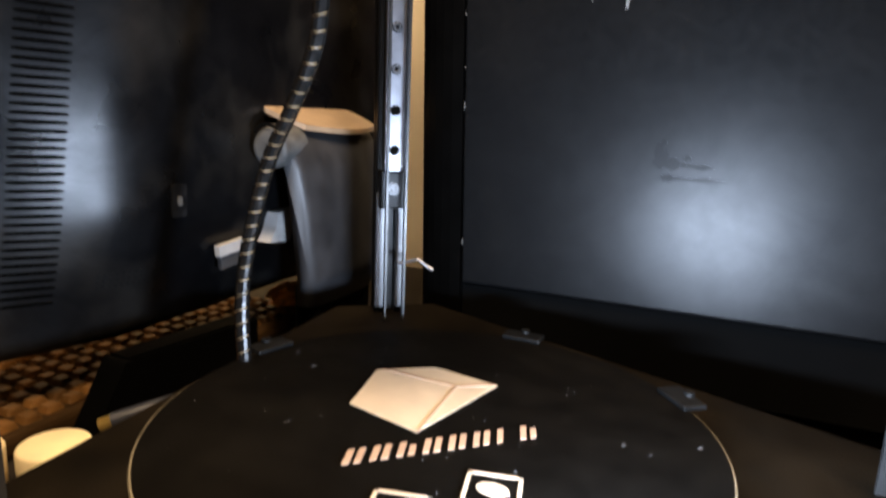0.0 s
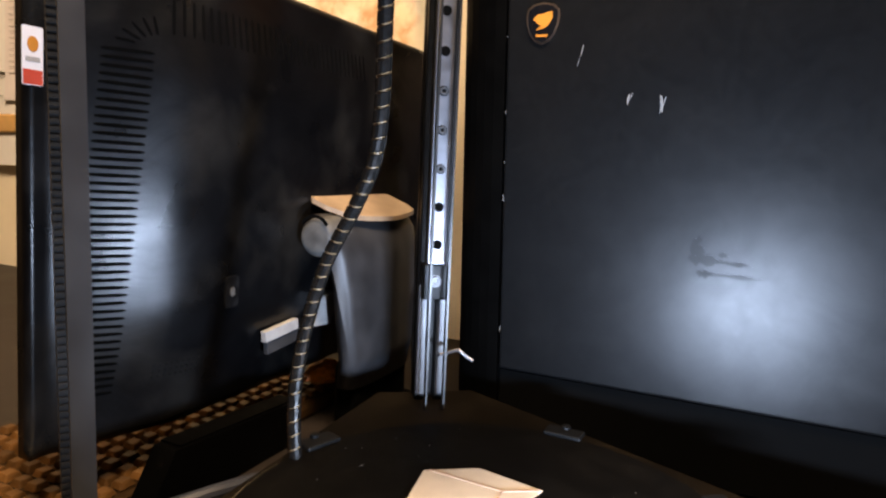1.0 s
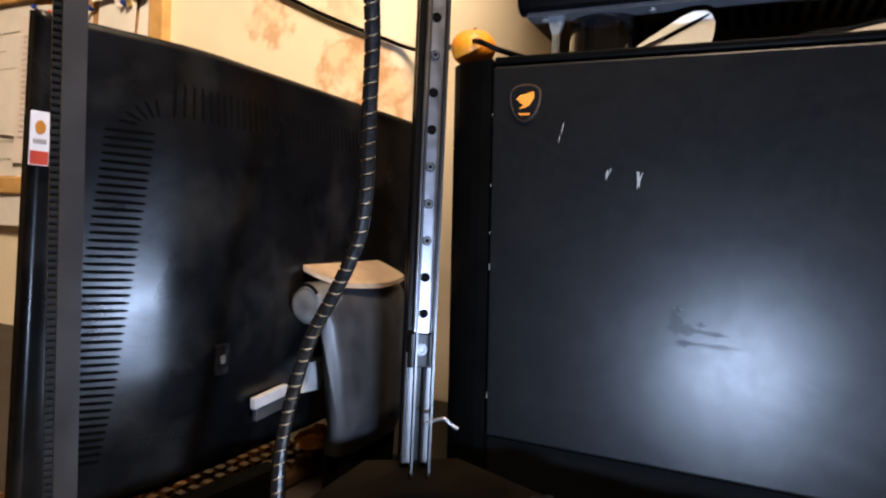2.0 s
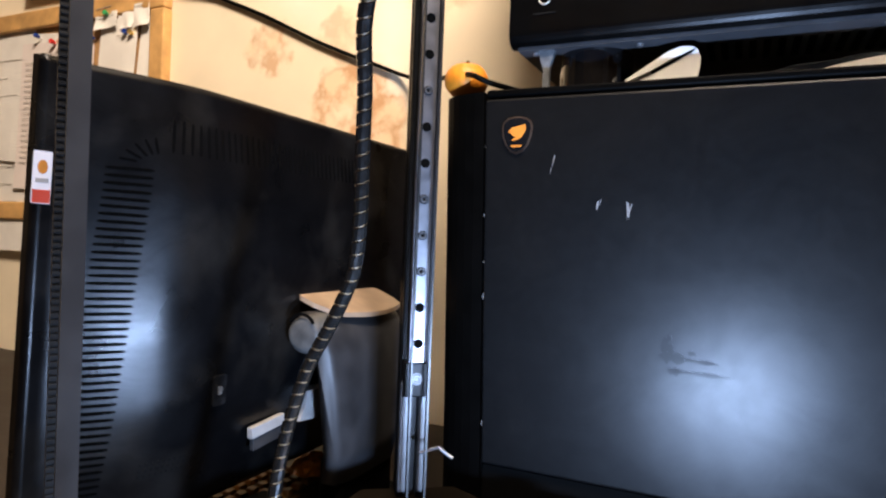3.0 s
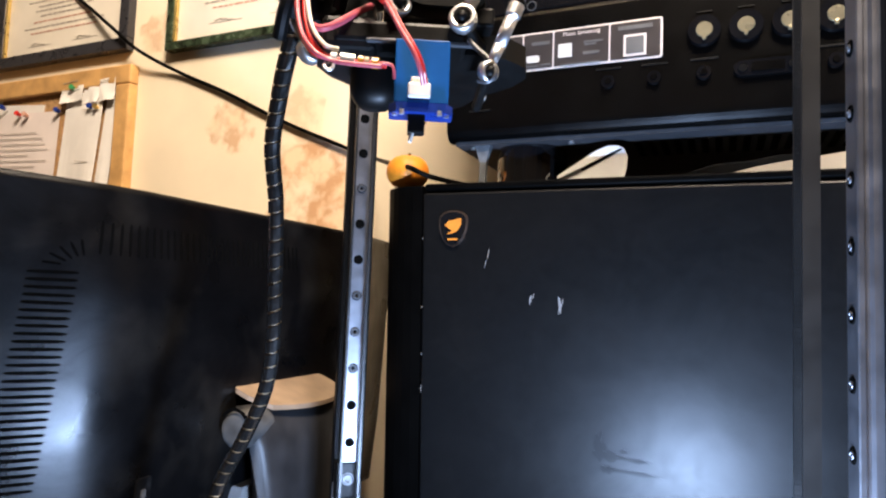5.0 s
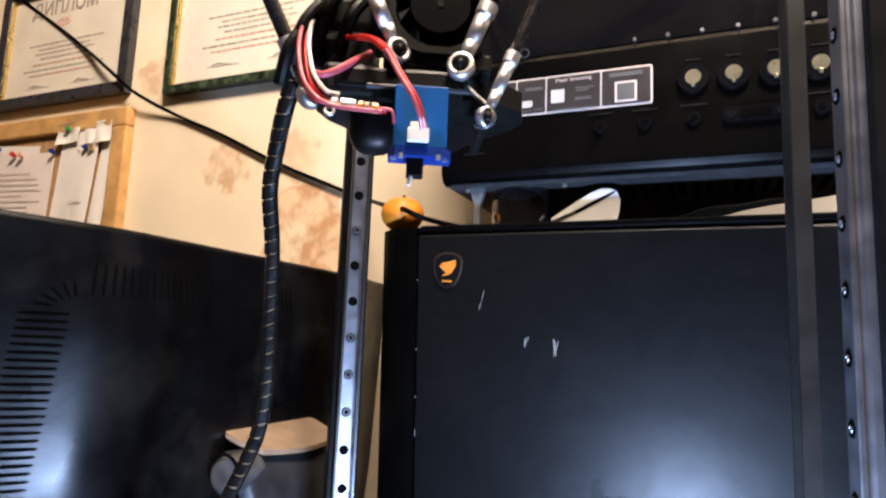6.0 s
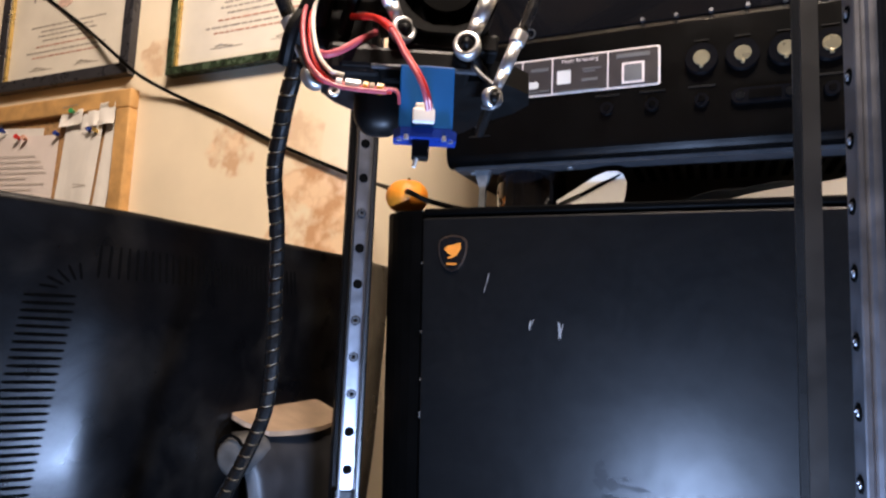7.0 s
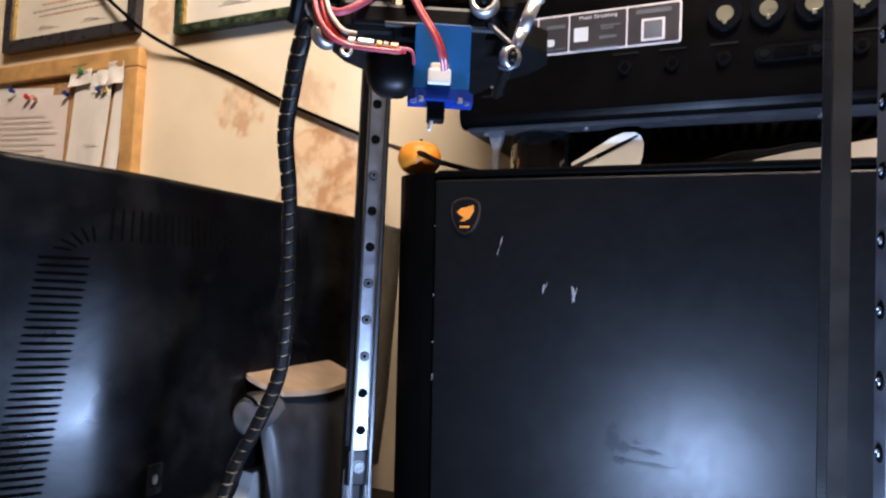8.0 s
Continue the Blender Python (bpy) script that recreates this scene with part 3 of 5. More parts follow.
def build_tower_top():
    f = empty("mandarin", "small orange mandarin lying on the computer tower", "fruit")
    bm = bmesh.new()
    bmesh.ops.create_uvsphere(bm, u_segments=32, v_segments=20, radius=0.0183)
    for v in bm.verts:
        a = math.atan2(v.co.y, v.co.x)
        v.co.z *= 0.86
        r = math.hypot(v.co.x, v.co.y)
        v.co.z -= 0.004 * math.exp(-(r / 0.006) ** 2) * (1 if v.co.z > 0 else -1)
        v.co.x *= 1 + 0.012 * math.cos(5 * a)
        v.co.y *= 1 + 0.012 * math.cos(5 * a)
    bmesh.ops.translate(bm, verts=bm.verts[:], vec=(0.0, 0.2, PC_TOP + 0.0155))
    part("peel", bm, M_ORANGE, f, "", True)
    part("stalk", cyl((0.0, 0.2, PC_TOP + 0.0275), (0.001, 0.2, PC_TOP + 0.0322), 0.0022, 0.0012, 8), M_BRASS, f)
    f.location = (-0.0155, -0.1, 0.0)

    c = empty("cable_tie_tag", "white rounded plastic tag with a dark slot leaning on the tower", "tag")
    mt = facing(0.142, RY + 0.0125, 0.376)
    o = [(-0.026, -0.009), (-0.01, 0.001), (0.004, 0.0095), (0.012, 0.0125), (0.019, 0.0122), (0.0235, 0.0098), (0.026, 0.004), (0.0255, -0.005), (0.023, -0.0148), (-0.018, -0.0148), (-0.026, -0.0115)]
    part("tag_body", prism(o, 0.0, 0.0014, mt), M_WHITE, c)
    part("tag_rim", prism([(-0.026, -0.0095), (-0.01, 0.0005), (0.004, 0.009), (0.012, 0.012), (0.019, 0.0117), (0.022, 0.0105), (0.008, 0.004), (-0.008, -0.004), (-0.025, -0.0112)], 0.0012, 0.0034, mt), M_WHITE, c)
    part("tag_slot", prism([(-0.008, -0.0045), (0.008, 0.0036), (0.021, 0.0098), (0.0222, 0.0092), (0.009, 0.002), (-0.007, -0.006)], 0.0012, 0.0018, mt), M_HOLE_SHADE, c)
    # three loose sheets: a wavy one at the back, one flat, one with its front lip curling up
    def wavy(q):
        return 0.004 + 0.016 * max(0.0, math.sin(3.6 * q)) ** 1.5 + 0.011 * max(0.0, q - 0.55) + 0.0012 * math.sin(31 * q)

    def lip(q):
        return 0.0012 + min(0.026, 0.034 * q ** 0.8) + 0.0006 * math.sin(14 * q)
    for xa, xb, ya, rise, drop in ((0.168, 0.40, RY + 0.040, wavy, 0.0), (0.2, 0.44, RY + 0.022, lambda q: 0.002 + 0.003 * q, 0.0), (0.232, 0.45, RY + 0.0105, lip, 0.85)):
        bm = bmesh.new()
        n = 48
        rows = []
        for u in range(n + 1):
            q = u / n
            x = xa + (xb - xa) * q
            zz = PC_TOP + rise(q)
            yy = ya + 0.002 * math.sin(6 * q)
            low = zz - drop * (zz - PC_TOP - 0.001)
            rows.append([bm.verts.new(p) for p in ((x, yy, low), (x, yy - 0.0004, zz), (x, yy + 0.05, zz * 0.5 + 0.5 * (PC_TOP + 0.004)), (x, yy + 0.14, PC_TOP + 0.003), (x, yy + 0.14, PC_TOP + 0.0022), (x, yy + 0.05, zz * 0.5 + 0.5 * (PC_TOP + 0.004) - 0.0008), (x, yy + 0.0006, zz - 0.0008), (x, yy + 0.0008, low - 0.0004))])
        k = len(rows[0])
        for a, b in zip(rows, rows[1:]):
            for q in range(k):
                bm.faces.new((a[q], a[(q + 1) % k], b[(q + 1) % k], b[q]))
        bm.faces.new(rows[0])
        bm.faces.new(rows[-1])
        tagged(part("paper_sheet", bm, M_PAPER if drop else M_PAPER_SHADED), "crumpled white paper sheets under the receiver", "paper", "papers under the receiver")
    tagged(part("white_spacer", prism([(-0.002, 0.0), (0.003, 0.0), (0.0035, 0.018), (0.007, 0.0332), (-0.006, 0.0332), (-0.0015, 0.018)], 0.0, 0.005, facing(0.0545, RY + 0.014, PC_TOP)), M_SPACER), "small white plastic spacer under the receiver", "spacer")


# ---- monitor ----
MON_Y0, MON_Y1, MON_Z0, MON_Z1 = -0.172, 0.310, 0.05, 0.336


def step(a, b, t):
    t = min(max((t - a) / (b - a), 0), 1)
    return t * t * (3 - 2 * t)


def shell_depth(y, z):
    """How far the back of the monitor stands out at y and z (in its upright frame)."""
    a = min(max(y - MON_Y0 - 0.012, 0), 0.05)
    b = min(max(y - MON_Y0 - 0.062, 0), 0.04)
    s = (0.62 * a - 1.2 * a * a + 0.5 * (b - b * b / 0.08)) / 0.038 * (1 - 0.8 * step(MON_Y1 - 0.12, MON_Y1, y))
    v, w = step(MON_Z1, MON_Z1 - 0.075, z), step(MON_Z0 - 0.01, MON_Z0 + 0.085, z)
    return 0.004 + 0.038 * s * (0.75 + 0.25 * v) * (0.5 + 0.5 * w)


MON = Matrix.Translation((-0.166, 0, MON_Z0)) @ Matrix.Rotation(radians(3.0), 4, "Y") @ Matrix.Translation((0, 0, -MON_Z0))


def build_monitor():
    mo = empty("all_in_one_computer", "black all-in-one computer seen from its vented dusty back", "computer", m=MON)
    bm = bmesh.new()
    ny, nz = 130, 60
    grid = []
    for i in range(ny + 1):
        col = []
        for k in range(nz + 1):
            y = MON_Y0 + (MON_Y1 - MON_Y0) * i / ny
            z = MON_Z0 + (MON_Z1 - MON_Z0) * k / nz
            col.append(bm.verts.new((shell_depth(y, z), y, z)))
        grid.append(col)
    for i in range(ny):
        for k in range(nz):
            bm.faces.new((grid[i][k], grid[i + 1][k], grid[i + 1][k + 1], grid[i][k + 1]))
    bnd = [e for e in bm.edges if e.is_boundary]
    ex = bmesh.ops.extrude_edge_only(bm, edges=bnd)
    vs = [v for v in ex["geom"] if isinstance(v, bmesh.types.BMVert)]
    for v in vs:
        v.co.x = -0.006
    bmesh.ops.contextual_create(bm, geom=[e for e in bm.edges if e.is_boundary])
    sh = part("back_shell", bm, M_SHELL, mo, "", True)
    part("front_bezel", box((-0.026, MON_Y0 + 0.0135, MON_Z0 - 0.006), (-0.0065, MON_Y1 + 0.004, MON_Z1 - 0.001), 0.004, 3), M_SHELL, mo)
    part("screen", box((-0.0275, MON_Y0 + 0.02, MON_Z0 + 0.03), (-0.0255, MON_Y1 - 0.02, MON_Z1 - 0.015)), M_GLOSS, mo)

    # vent slots: short horizontal bars down the flank, fanned at the corner, upright ones along the top
    def slot(y, z, length, width, turn):
        n_y = (shell_depth(y + 0.002, z) - shell_depth(y - 0.002, z)) / 0.004
        n_z = (shell_depth(y, z + 0.002) - shell_depth(y, z - 0.002)) / 0.004
        nrm = Vector((1, -n_y, -n_z)).normalized()
        along = Vector((0, math.cos(turn), math.sin(turn)))
        along = (along - nrm * along.dot(nrm)).normalized()
        m = Matrix.Identity(4)
        up = nrm.cross(along)
        for r in range(3):
            m[r][0], m[r][1], m[r][2], m[r][3] = along[r], up[r], nrm[r], (shell_depth(y, z), y, z)[r]
        return m @ Matrix.Diagonal((length, width, 1, 1))

    me = bpy.data.meshes.new("vent_slot")
    bm = prism(rounded(1, 1, 0.3, 2), -0.002, 0.0003)
    bm.to_mesh(me)
    bm.free()
    me.materials.append(M_HOLE_SHADE)
    for i in range(44):
        z = 0.081 + 0.0046 * i
        yc = -0.1435 + 0.0155 * (z - 0.08) / 0.2
        shared("vent_slot", me, sh, slot(yc, z, 0.027, 0.0021, 0.0))
    for i in range(5):
        a = radians(18 * i + 6)
        yc, zc = -0.118 - 0.012 * math.cos(a), 0.283 + 0.012 * math.sin(a)
        shared("vent_slot", me, sh, slot(yc + 0.006 * math.sin(a), zc, 0.010, 0.0016, -a))
    for i in range(34):
        y = -0.105 + 0.0058 * i
        shared("vent_slot", me, sh, slot(y, 0.302, 0.021, 0.002, radians(88)))
    # small perforation near the lower edge
    me2 = bpy.data.meshes.new("perforation")
    bm = cyl((0, 0, -0.002), (0, 0, 0.0004), 0.5, n=8)
    bm.to_mesh(me2)
    bm.free()
    me2.materials.append(M_CAPTION)
    for i in range(9):
        for k in range(3):
            m = slot(-0.110 + 0.0036 * i, 0.086 + 0.0040 * k, 0.0017, 0.0021, 0)
            shared("perforation", me2, sh, m)
    # square lock plate
    m = slot(-0.063, 0.136, 1, 1, 0)
    part("lock_plate", prism(rounded(0.012, 0.021, 0.002), 0.0, 0.001, m), M_LOCK, mo)
    part("lock_slot", prism(rounded(0.004, 0.006, 0.0015), 0.0008, 0.0016, m), M_DUSTY, mo)
    # processor sticker on the side rim
    m = slot(-0.1697, 0.2685, 0.9, 0.97, 0)
    st = part("sticker", prism(rounded(0.012, 0.03, 0.001), 0.0, 0.0006, m), M_PAPER_PINK, mo, "small white and red sticker")
    part("sticker_band", prism([(-0.0055, -0.0145), (0.0055, -0.0145), (0.0055, -0.007), (-0.0055, -0.007)], 0.0005, 0.0009, m), M_REDSTICK, st)
    part("sticker_spot", prism([(0.0032 * math.cos(i * 0.52), 0.006 + 0.004 * math.sin(i * 0.52)) for i in range(12)], 0.0005, 0.0009, m), M_LOGO, st)
    part("sticker_bar", prism([(-0.004, -0.003), (0.004, -0.003), (0.004, -0.0005), (-0.004, -0.0005)], 0.0005, 0.0009, m), M_INK, st)
    return mo


def build_stand():
    st = empty("monitor_stand", "grey plastic monitor stand, its top painted pale as lit", "stand")
    # neck: bent plate, narrower towards its foot
    prof = [(-0.080, 0.045), (-0.0765, 0.07), (-0.0765, 0.12), (-0.079, 0.150), (-0.084, 0.168), (-0.092, 0.178), (-0.1, 0.183)]
    inner = [(-0.1, 0.175), (-0.094, 0.168), (-0.089, 0.15), (-0.088, 0.12), (-0.088, 0.07), (-0.092, 0.045)]
    n = 14
    bm = bmesh.new()
    loops = []
    for k in range(n + 1):
        q = k / n
        row = []
        for x, z in prof + inner:
            ya, yb = 0.026 - 0.16 * (z - 0.05), 0.121 + 0.09 * (z - 0.04)
            bow = 0.006 * (1 - (2 * q - 1) ** 4)
            row.append(bm.verts.new((x + bow - 0.004, ya + (yb - ya) * q, z)))
        loops.append(row)
    c = len(loops[0])
    for a, b in zip(loops, loops[1:]):
        for i in range(c):
            bm.faces.new((a[i], a[(i + 1) % c], b[(i + 1) % c], b[i]))
    bm.faces.new(loops[0])
    bm.faces.new(loops[-1][::-1])
    part("neck", bm, M_GREY, st, "", True)
    # pale saddle on top, its front edge a shallow arc, far corner rounded
    bm = bmesh.new()
    ring = [(0.016, -0.114), (0.017, -0.103), (0.02, -0.097)]
    for k in range(9):
        q = k / 8
        ring.append((0.026 + 0.092 * q, -0.092 + 0.0135 * math.sin(math.pi * (0.15 + 0.62 * q))))
    ring += [(0.1285, -0.086), (0.132, -0.095), (0.132, -0.112), (0.126, -0.124), (0.022, -0.124)]
    lift = lambda x: 0.1835 + 0.4 * (-0.092 - x)
    top = [bm.verts.new((x, y, lift(x) + 0.0016)) for y, x in ring]
    low = [bm.verts.new((x, y, lift(x) - 0.0022)) for y, x in ring]
    bm.faces.new(top)
    bm.faces.new(low[::-1])
    for i in range(len(ring)):
        j = (i + 1) % len(ring)
        bm.faces.new((top[i], top[j], low[j], low[i]))
    part("neck_top", bm, M_NECKTOP, st, "pale brown top of the neck, warm reflection put into its colour")
    bm = cyl((-0.097, -0.003, 0.166), (-0.099, 0.03, 0.168), 0.0145, n=32)
    bmesh.ops.bevel(bm, geom=[e for e in bm.edges if len(e.link_faces) == 2 and e.calc_face_angle(0) > 1.0], offset=0.005, segments=4, profile=0.5, affect="EDGES")
    h = part("hinge_roll", bm, M_DUSTY, st, "rounded dusty grey hinge roll", True)
    part("hinge_gap", prism([(0.0135 * math.cos(radians(a)), 0.0135 * math.sin(radians(a))) for a in range(30, 151, 12)] + [(0.0112 * math.cos(radians(a)), 0.0112 * math.sin(radians(a))) for a in range(150, 29, -12)], 0.0, 0.001, Matrix.Translation((-0.097, -0.0032, 0.170)) @ Matrix.Rotation(radians(90), 4, "X")), M_HOLE_SHADE, h)
    part("edge_strip", box((-0.0785, 0.118, 0.048), (-0.0735, 0.124, 0.160), 0.001), M_BASE, st)
    part("pedestal", box((-0.104, 0.034, 0.0), (-0.082, 0.118, 0.062), 0.004), M_CASE_BODY, st, "black pedestal under the neck")
    part("foot_plate", box((-0.106, 0.026, 0.0), (-0.068, 0.14, 0.012), 0.004), M_CASE_BODY, st, "black foot plate")
    return st


# ---- below and round the monitor ----


def build_keyboard():
    kb = empty("keyboard", "dark keyboard lying under the screen, warm light put into its brown", "keyboard")
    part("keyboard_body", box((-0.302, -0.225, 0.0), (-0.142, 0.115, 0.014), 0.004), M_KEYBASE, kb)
    bm = bmesh.new()
    add_box(bm, (-0.0056, -0.0056, 0.0), (0.0056, 0.0056, 0.005), 0.0012, 1)
    for v in bm.verts:
        if v.co.z > 0.003:
            v.co.x *= 0.8
            v.co.y *= 0.8
    me = bpy.data.meshes.new("key")
    bm.to_mesh(me)
    bm.free()
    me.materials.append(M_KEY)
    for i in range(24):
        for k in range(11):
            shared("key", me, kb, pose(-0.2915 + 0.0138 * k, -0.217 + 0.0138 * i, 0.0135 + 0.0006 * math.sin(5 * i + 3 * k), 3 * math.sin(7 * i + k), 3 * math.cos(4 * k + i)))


def build_black_box():
    bb = empty("black_box", "flat black plastic box standing on the desk beside the keyboard", "box")
    bm = prism([(-0.134, 0.0), (0.012, 0.0), (0.012, 0.0345), (-0.108, 0.0405)], 0.0, 0.019, Matrix(((0, 0, 1, -0.140), (1, 0, 0, 0), (0, 1, 0, 0), (0, 0, 0, 1))))
    part("box_body", bm, M_CASE_BODY, bb)
    part("box_lid", prism([(-0.104, 0.041), (0.010, 0.0351), (0.010, 0.0363), (-0.104, 0.0422)], 0.001, 0.018, Matrix(((0, 0, 1, -0.140), (1, 0, 0, 0), (0, 1, 0, 0), (0, 0, 0, 1)))), M_CASE_BODY, bb)


def build_wrapper():
    rnd = random.Random(5)
    bm = bmesh.new()
    bmesh.ops.create_icosphere(bm, subdivisions=3, radius=1.0)
    for v in bm.verts:
        f = 0.78 + 0.3 * rnd.random()
        v.co = Vector((v.co.x * 0.016 * f, v.co.y * 0.021 * f, v.co.z * 0.011 * f))
    low = min(v.co.z for v in bm.verts)
    for v in bm.verts:
        v.co += Vector((-0.155, 0.094, 0.0182 - low))
    tagged(part("wrapper", bm, M_WRAPPER), "crumpled orange wrapper lying on the keyboard beside the stand", "wrapper")


build_black_box()
build_wrapper()


def build_plugs():
    p = empty("white_plug", "white cable plug at the back of the screen", "plug")
    part("plug_body", prism([(-0.012, -0.011), (0.012, -0.013), (0.022, 0.012), (-0.002, 0.011), (-0.004, 0.0)], -0.006, 0.006, Matrix.Translation((-0.118, 0.029, 0.105)) @ Matrix.Rotation(radians(90), 4, "Z") @ Matrix.Rotation(radians(90), 4, "X")), M_DULLWHITE, p)
    part("plug_cord", tube(((-0.116, 0.034, 0.108), (-0.119, 0.046, 0.112), (-0.128, 0.056, 0.114), (-0.14, 0.06, 0.114)), 0.0028), M_RUBBER, p)
    s = empty("paper_strip", "white paper strip stuck on the back of the screen", "paper")
    m = Matrix.Translation((-0.1225, -0.008, 0.0955)) @ Matrix.Rotation(radians(5), 4, "X")
    part("strip", box((-0.003, -0.019, -0.0042), (0.002, 0.018, 0.0042), 0.0006, m=m), M_DULLWHITE, s)
    part("strip_shade", box((-0.003, -0.017, -0.014), (0.001, 0.018, -0.0048), 0.0006, m=m), M_GREY, s)


# ---- wall ----


def build_certificate(name, x0, x1, z0, z1, border, frame_mat, label, header):
    y = WALL_Y - 0.0005
    c = empty(name, label, "certificate")
    w, h = x1 - x0, z1 - z0
    for bx0, bx1, bz0, bz1 in ((x0, x1, z0, z0 + border), (x0, x1, z1 - border, z1), (x0, x0 + border, z0 + border, z1 - border), (x1 - border, x1, z0 + border, z1 - border)):
        part("frame_bar", box((bx0, y - 0.016, bz0), (bx1, y, bz1), 0.0015), frame_mat, c)
    part("gold_edge", box((x0 + border - 0.001, y - 0.0125, z0 + border), (x0 + border + 0.004, y - 0.007, z1 - border)), M_GOLD, c)
    part("sheet", box((x0 + border, y - 0.006, z0 + border), (x1 - border, y - 0.002, z1 - border)), M_CREAM, c)
    cx = (x0 + x1) / 2
    rng = random.Random(len(name))
    rows = ((0.50, 0.56, M_INK), (0.46, 0.4, M_INK), (0.425, 0.44, M_INK), (0.385, 0.36, M_INK), (0.34, 0.46, M_INKRED), (0.295, 0.6, M_INK), (0.255, 0.5, M_INKRED))
    for fz, fw, ink in rows:
        z = z0 + h * fz
        x = cx - w * fw / 2
        while x < cx + w * fw / 2:
            ww = rng.uniform(0.006, 0.02)
            part("text_bar", box((x, y - 0.0066, z - 0.0013), (min(x + ww, cx + w * fw / 2), y - 0.0055, z + 0.0013)), ink, c)
            x += ww + 0.003
    for fx in (-0.18, 0.16):
        part("signature_line", box((cx + w * fx - 0.03, y - 0.0066, z0 + h * 0.15), (cx + w * fx + 0.035, y - 0.0055, z0 + h * 0.153)), M_INK, c)
        pts = [(cx + w * fx - 0.02 + 0.006 * i, y - 0.0068, z0 + h * 0.168 + 0.003 * math.sin(2.3 * i + i * i)) for i in range(7)]
        part("signature", tube(pts, 0.0006, 4, 5), M_INK, c)
    if header:
        cu = bpy.data.curves.new("heading", "FONT")
        cu.body, cu.size, cu.align_x, cu.extrude = header, 0.038, "CENTER", 0.0003
        cu.offset = 0.0006
        cu.materials.append(M_INK)
        t = new("heading", cu)
        t.parent = c
        t.matrix_basis = facing(cx - 0.012, y - 0.0066, z0 + h * 0.74)
        part("crest", prism([(0.019 * math.cos(i * 0.63), 0.009 * math.sin(i * 0.63)) for i in range(10)], 0, 0.0008, facing(cx - 0.012, y - 0.006, z0 + h * 0.66)), M_CREST, c)
    else:
        part("crest", prism([(0.02 * math.cos(i * 0.63), 0.012 * math.sin(i * 0.63)) for i in range(10)], 0, 0.0008, facing(cx, y - 0.006, z0 + h * 0.80)), M_CREST, c)
    return c


def build_corkboard():
    y = WALL_Y - 0.0005
    x0, x1, z0, z1, b = -1.32, -0.667, 0.25, 0.637, 0.033
    c = empty("cork_board", "pine-framed cork board with pinned papers", "board")
    part("cork", box((x0 + b, y - 0.008, z0 + b), (x1 - b, y - 0.001, z1 - b)), M_CORK, c)
    for bx0, bx1, bz0, bz1 in ((x0, x1, z0, z0 + b), (x0, x1, z1 - b, z1), (x0, x0 + b, z0 + b, z1 - b), (x1 - b, x1, z0 + b, z1 - b)):
        part("frame_bar", box((bx0, y - 0.018, bz0), (bx1, y, bz1), 0.003), M_PINE, c)

    def note(name, cx, cz, w, h, turn, lift, mat_, lines, label):
        nt = empty(name, label, "paper", "papers on the cork board")
        m = facing(cx, y - 0.009 - lift, cz) @ Matrix.Rotation(radians(turn), 4, "Z")
        bm = bmesh.new()
        n = 8
        rows = []
        for k in range(n + 1):
            v = k / n - 0.5
            z = 0.004 * (0.5 - v) ** 2
            ring = [(u, z + (0.0008 if lines > 2 else 0.0018) * math.sin((7 if lines > 2 else 5) * u + 40 * cx + 3 * v) * (0.5 - v)) for u in (-0.5, -0.3, -0.1, 0.1, 0.3, 0.5)]
            rows.append([bm.verts.new(m @ Vector((u * w, v * h, q))) for u, q in ring] + [bm.verts.new(m @ Vector((u * w, v * h, q - 0.0006))) for u, q in reversed(ring)])
        c_ = len(rows[0])
        for a, b2 in zip(rows, rows[1:]):
            for q in range(c_):
                bm.faces.new((a[q], a[(q + 1) % c_], b2[(q + 1) % c_], b2[q]))
        bm.faces.new(rows[0])
        bm.faces.new(rows[-1])
        part("sheet", bm, mat_, nt)
        rng = random.Random(int(cx * -1000))
        for i in range(lines):
            z = h * 0.36 - i * h * 0.72 / max(lines, 1)
            ww = w * rng.uniform(0.5, 0.86)
            lz = 0.004 * (0.5 - z / h) ** 2 + 0.0016
            part("text_bar", prism([(-w * 0.43, z), (-w * 0.43 + ww, z), (-w * 0.43 + ww, z + 0.001), (-w * 0.43, z + 0.001)], lz, lz + 0.0006, m), M_INK, nt)

    def pin(x, z, mat_):
        p = empty("push_pin", "small plastic push pin", "pin", "pins on the cork board")
        a = Vector((x, y - 0.009, z))
        part("pin_head", cyl(a + Vector((0.002, -0.008, 0.001)), a + Vector((0.004, -0.016, 0.003)), 0.0035, 0.0045, 12), mat_, p)
        part("needle", cyl(a, a + Vector((0.003, -0.009, 0.002)), 0.0008, n=6), M_CHROME, p)

    note("printed_sheet", -1.105, 0.40, 0.2, 0.42, 1, 0.0005, M_PAPER, 9, "long printed sheet hanging from the cork board")
    note("printed_sheet", -1.0, 0.475, 0.21, 0.24, -4, 0.001, M_PAPER, 0, "blank white sheet pinned on the cork board")
    note("printed_sheet", -0.945, 0.44, 0.2, 0.27, -2, 0.004, M_PAPER_PINK, 19, "printed white sheet pinned on the cork board")
    note("receipt", -0.806, 0.47, 0.052, 0.26, -4, 0.004, M_PAPER, 0, "long white paper slip pinned on the cork board")
    note("receipt", -0.762, 0.475, 0.05, 0.25, -5, 0.008, M_PAPER, 2, "long white paper slip pinned on the cork board")
    note("receipt", -0.722, 0.46, 0.03, 0.27, -6, 0.003, M_PAPER, 0, "narrow white paper slip pinned on the cork board")
    note("small_note", -0.805, 0.603, 0.055, 0.042, 4, 0.008, M_PAPER, 2, "small crumpled note pinned on the cork board")
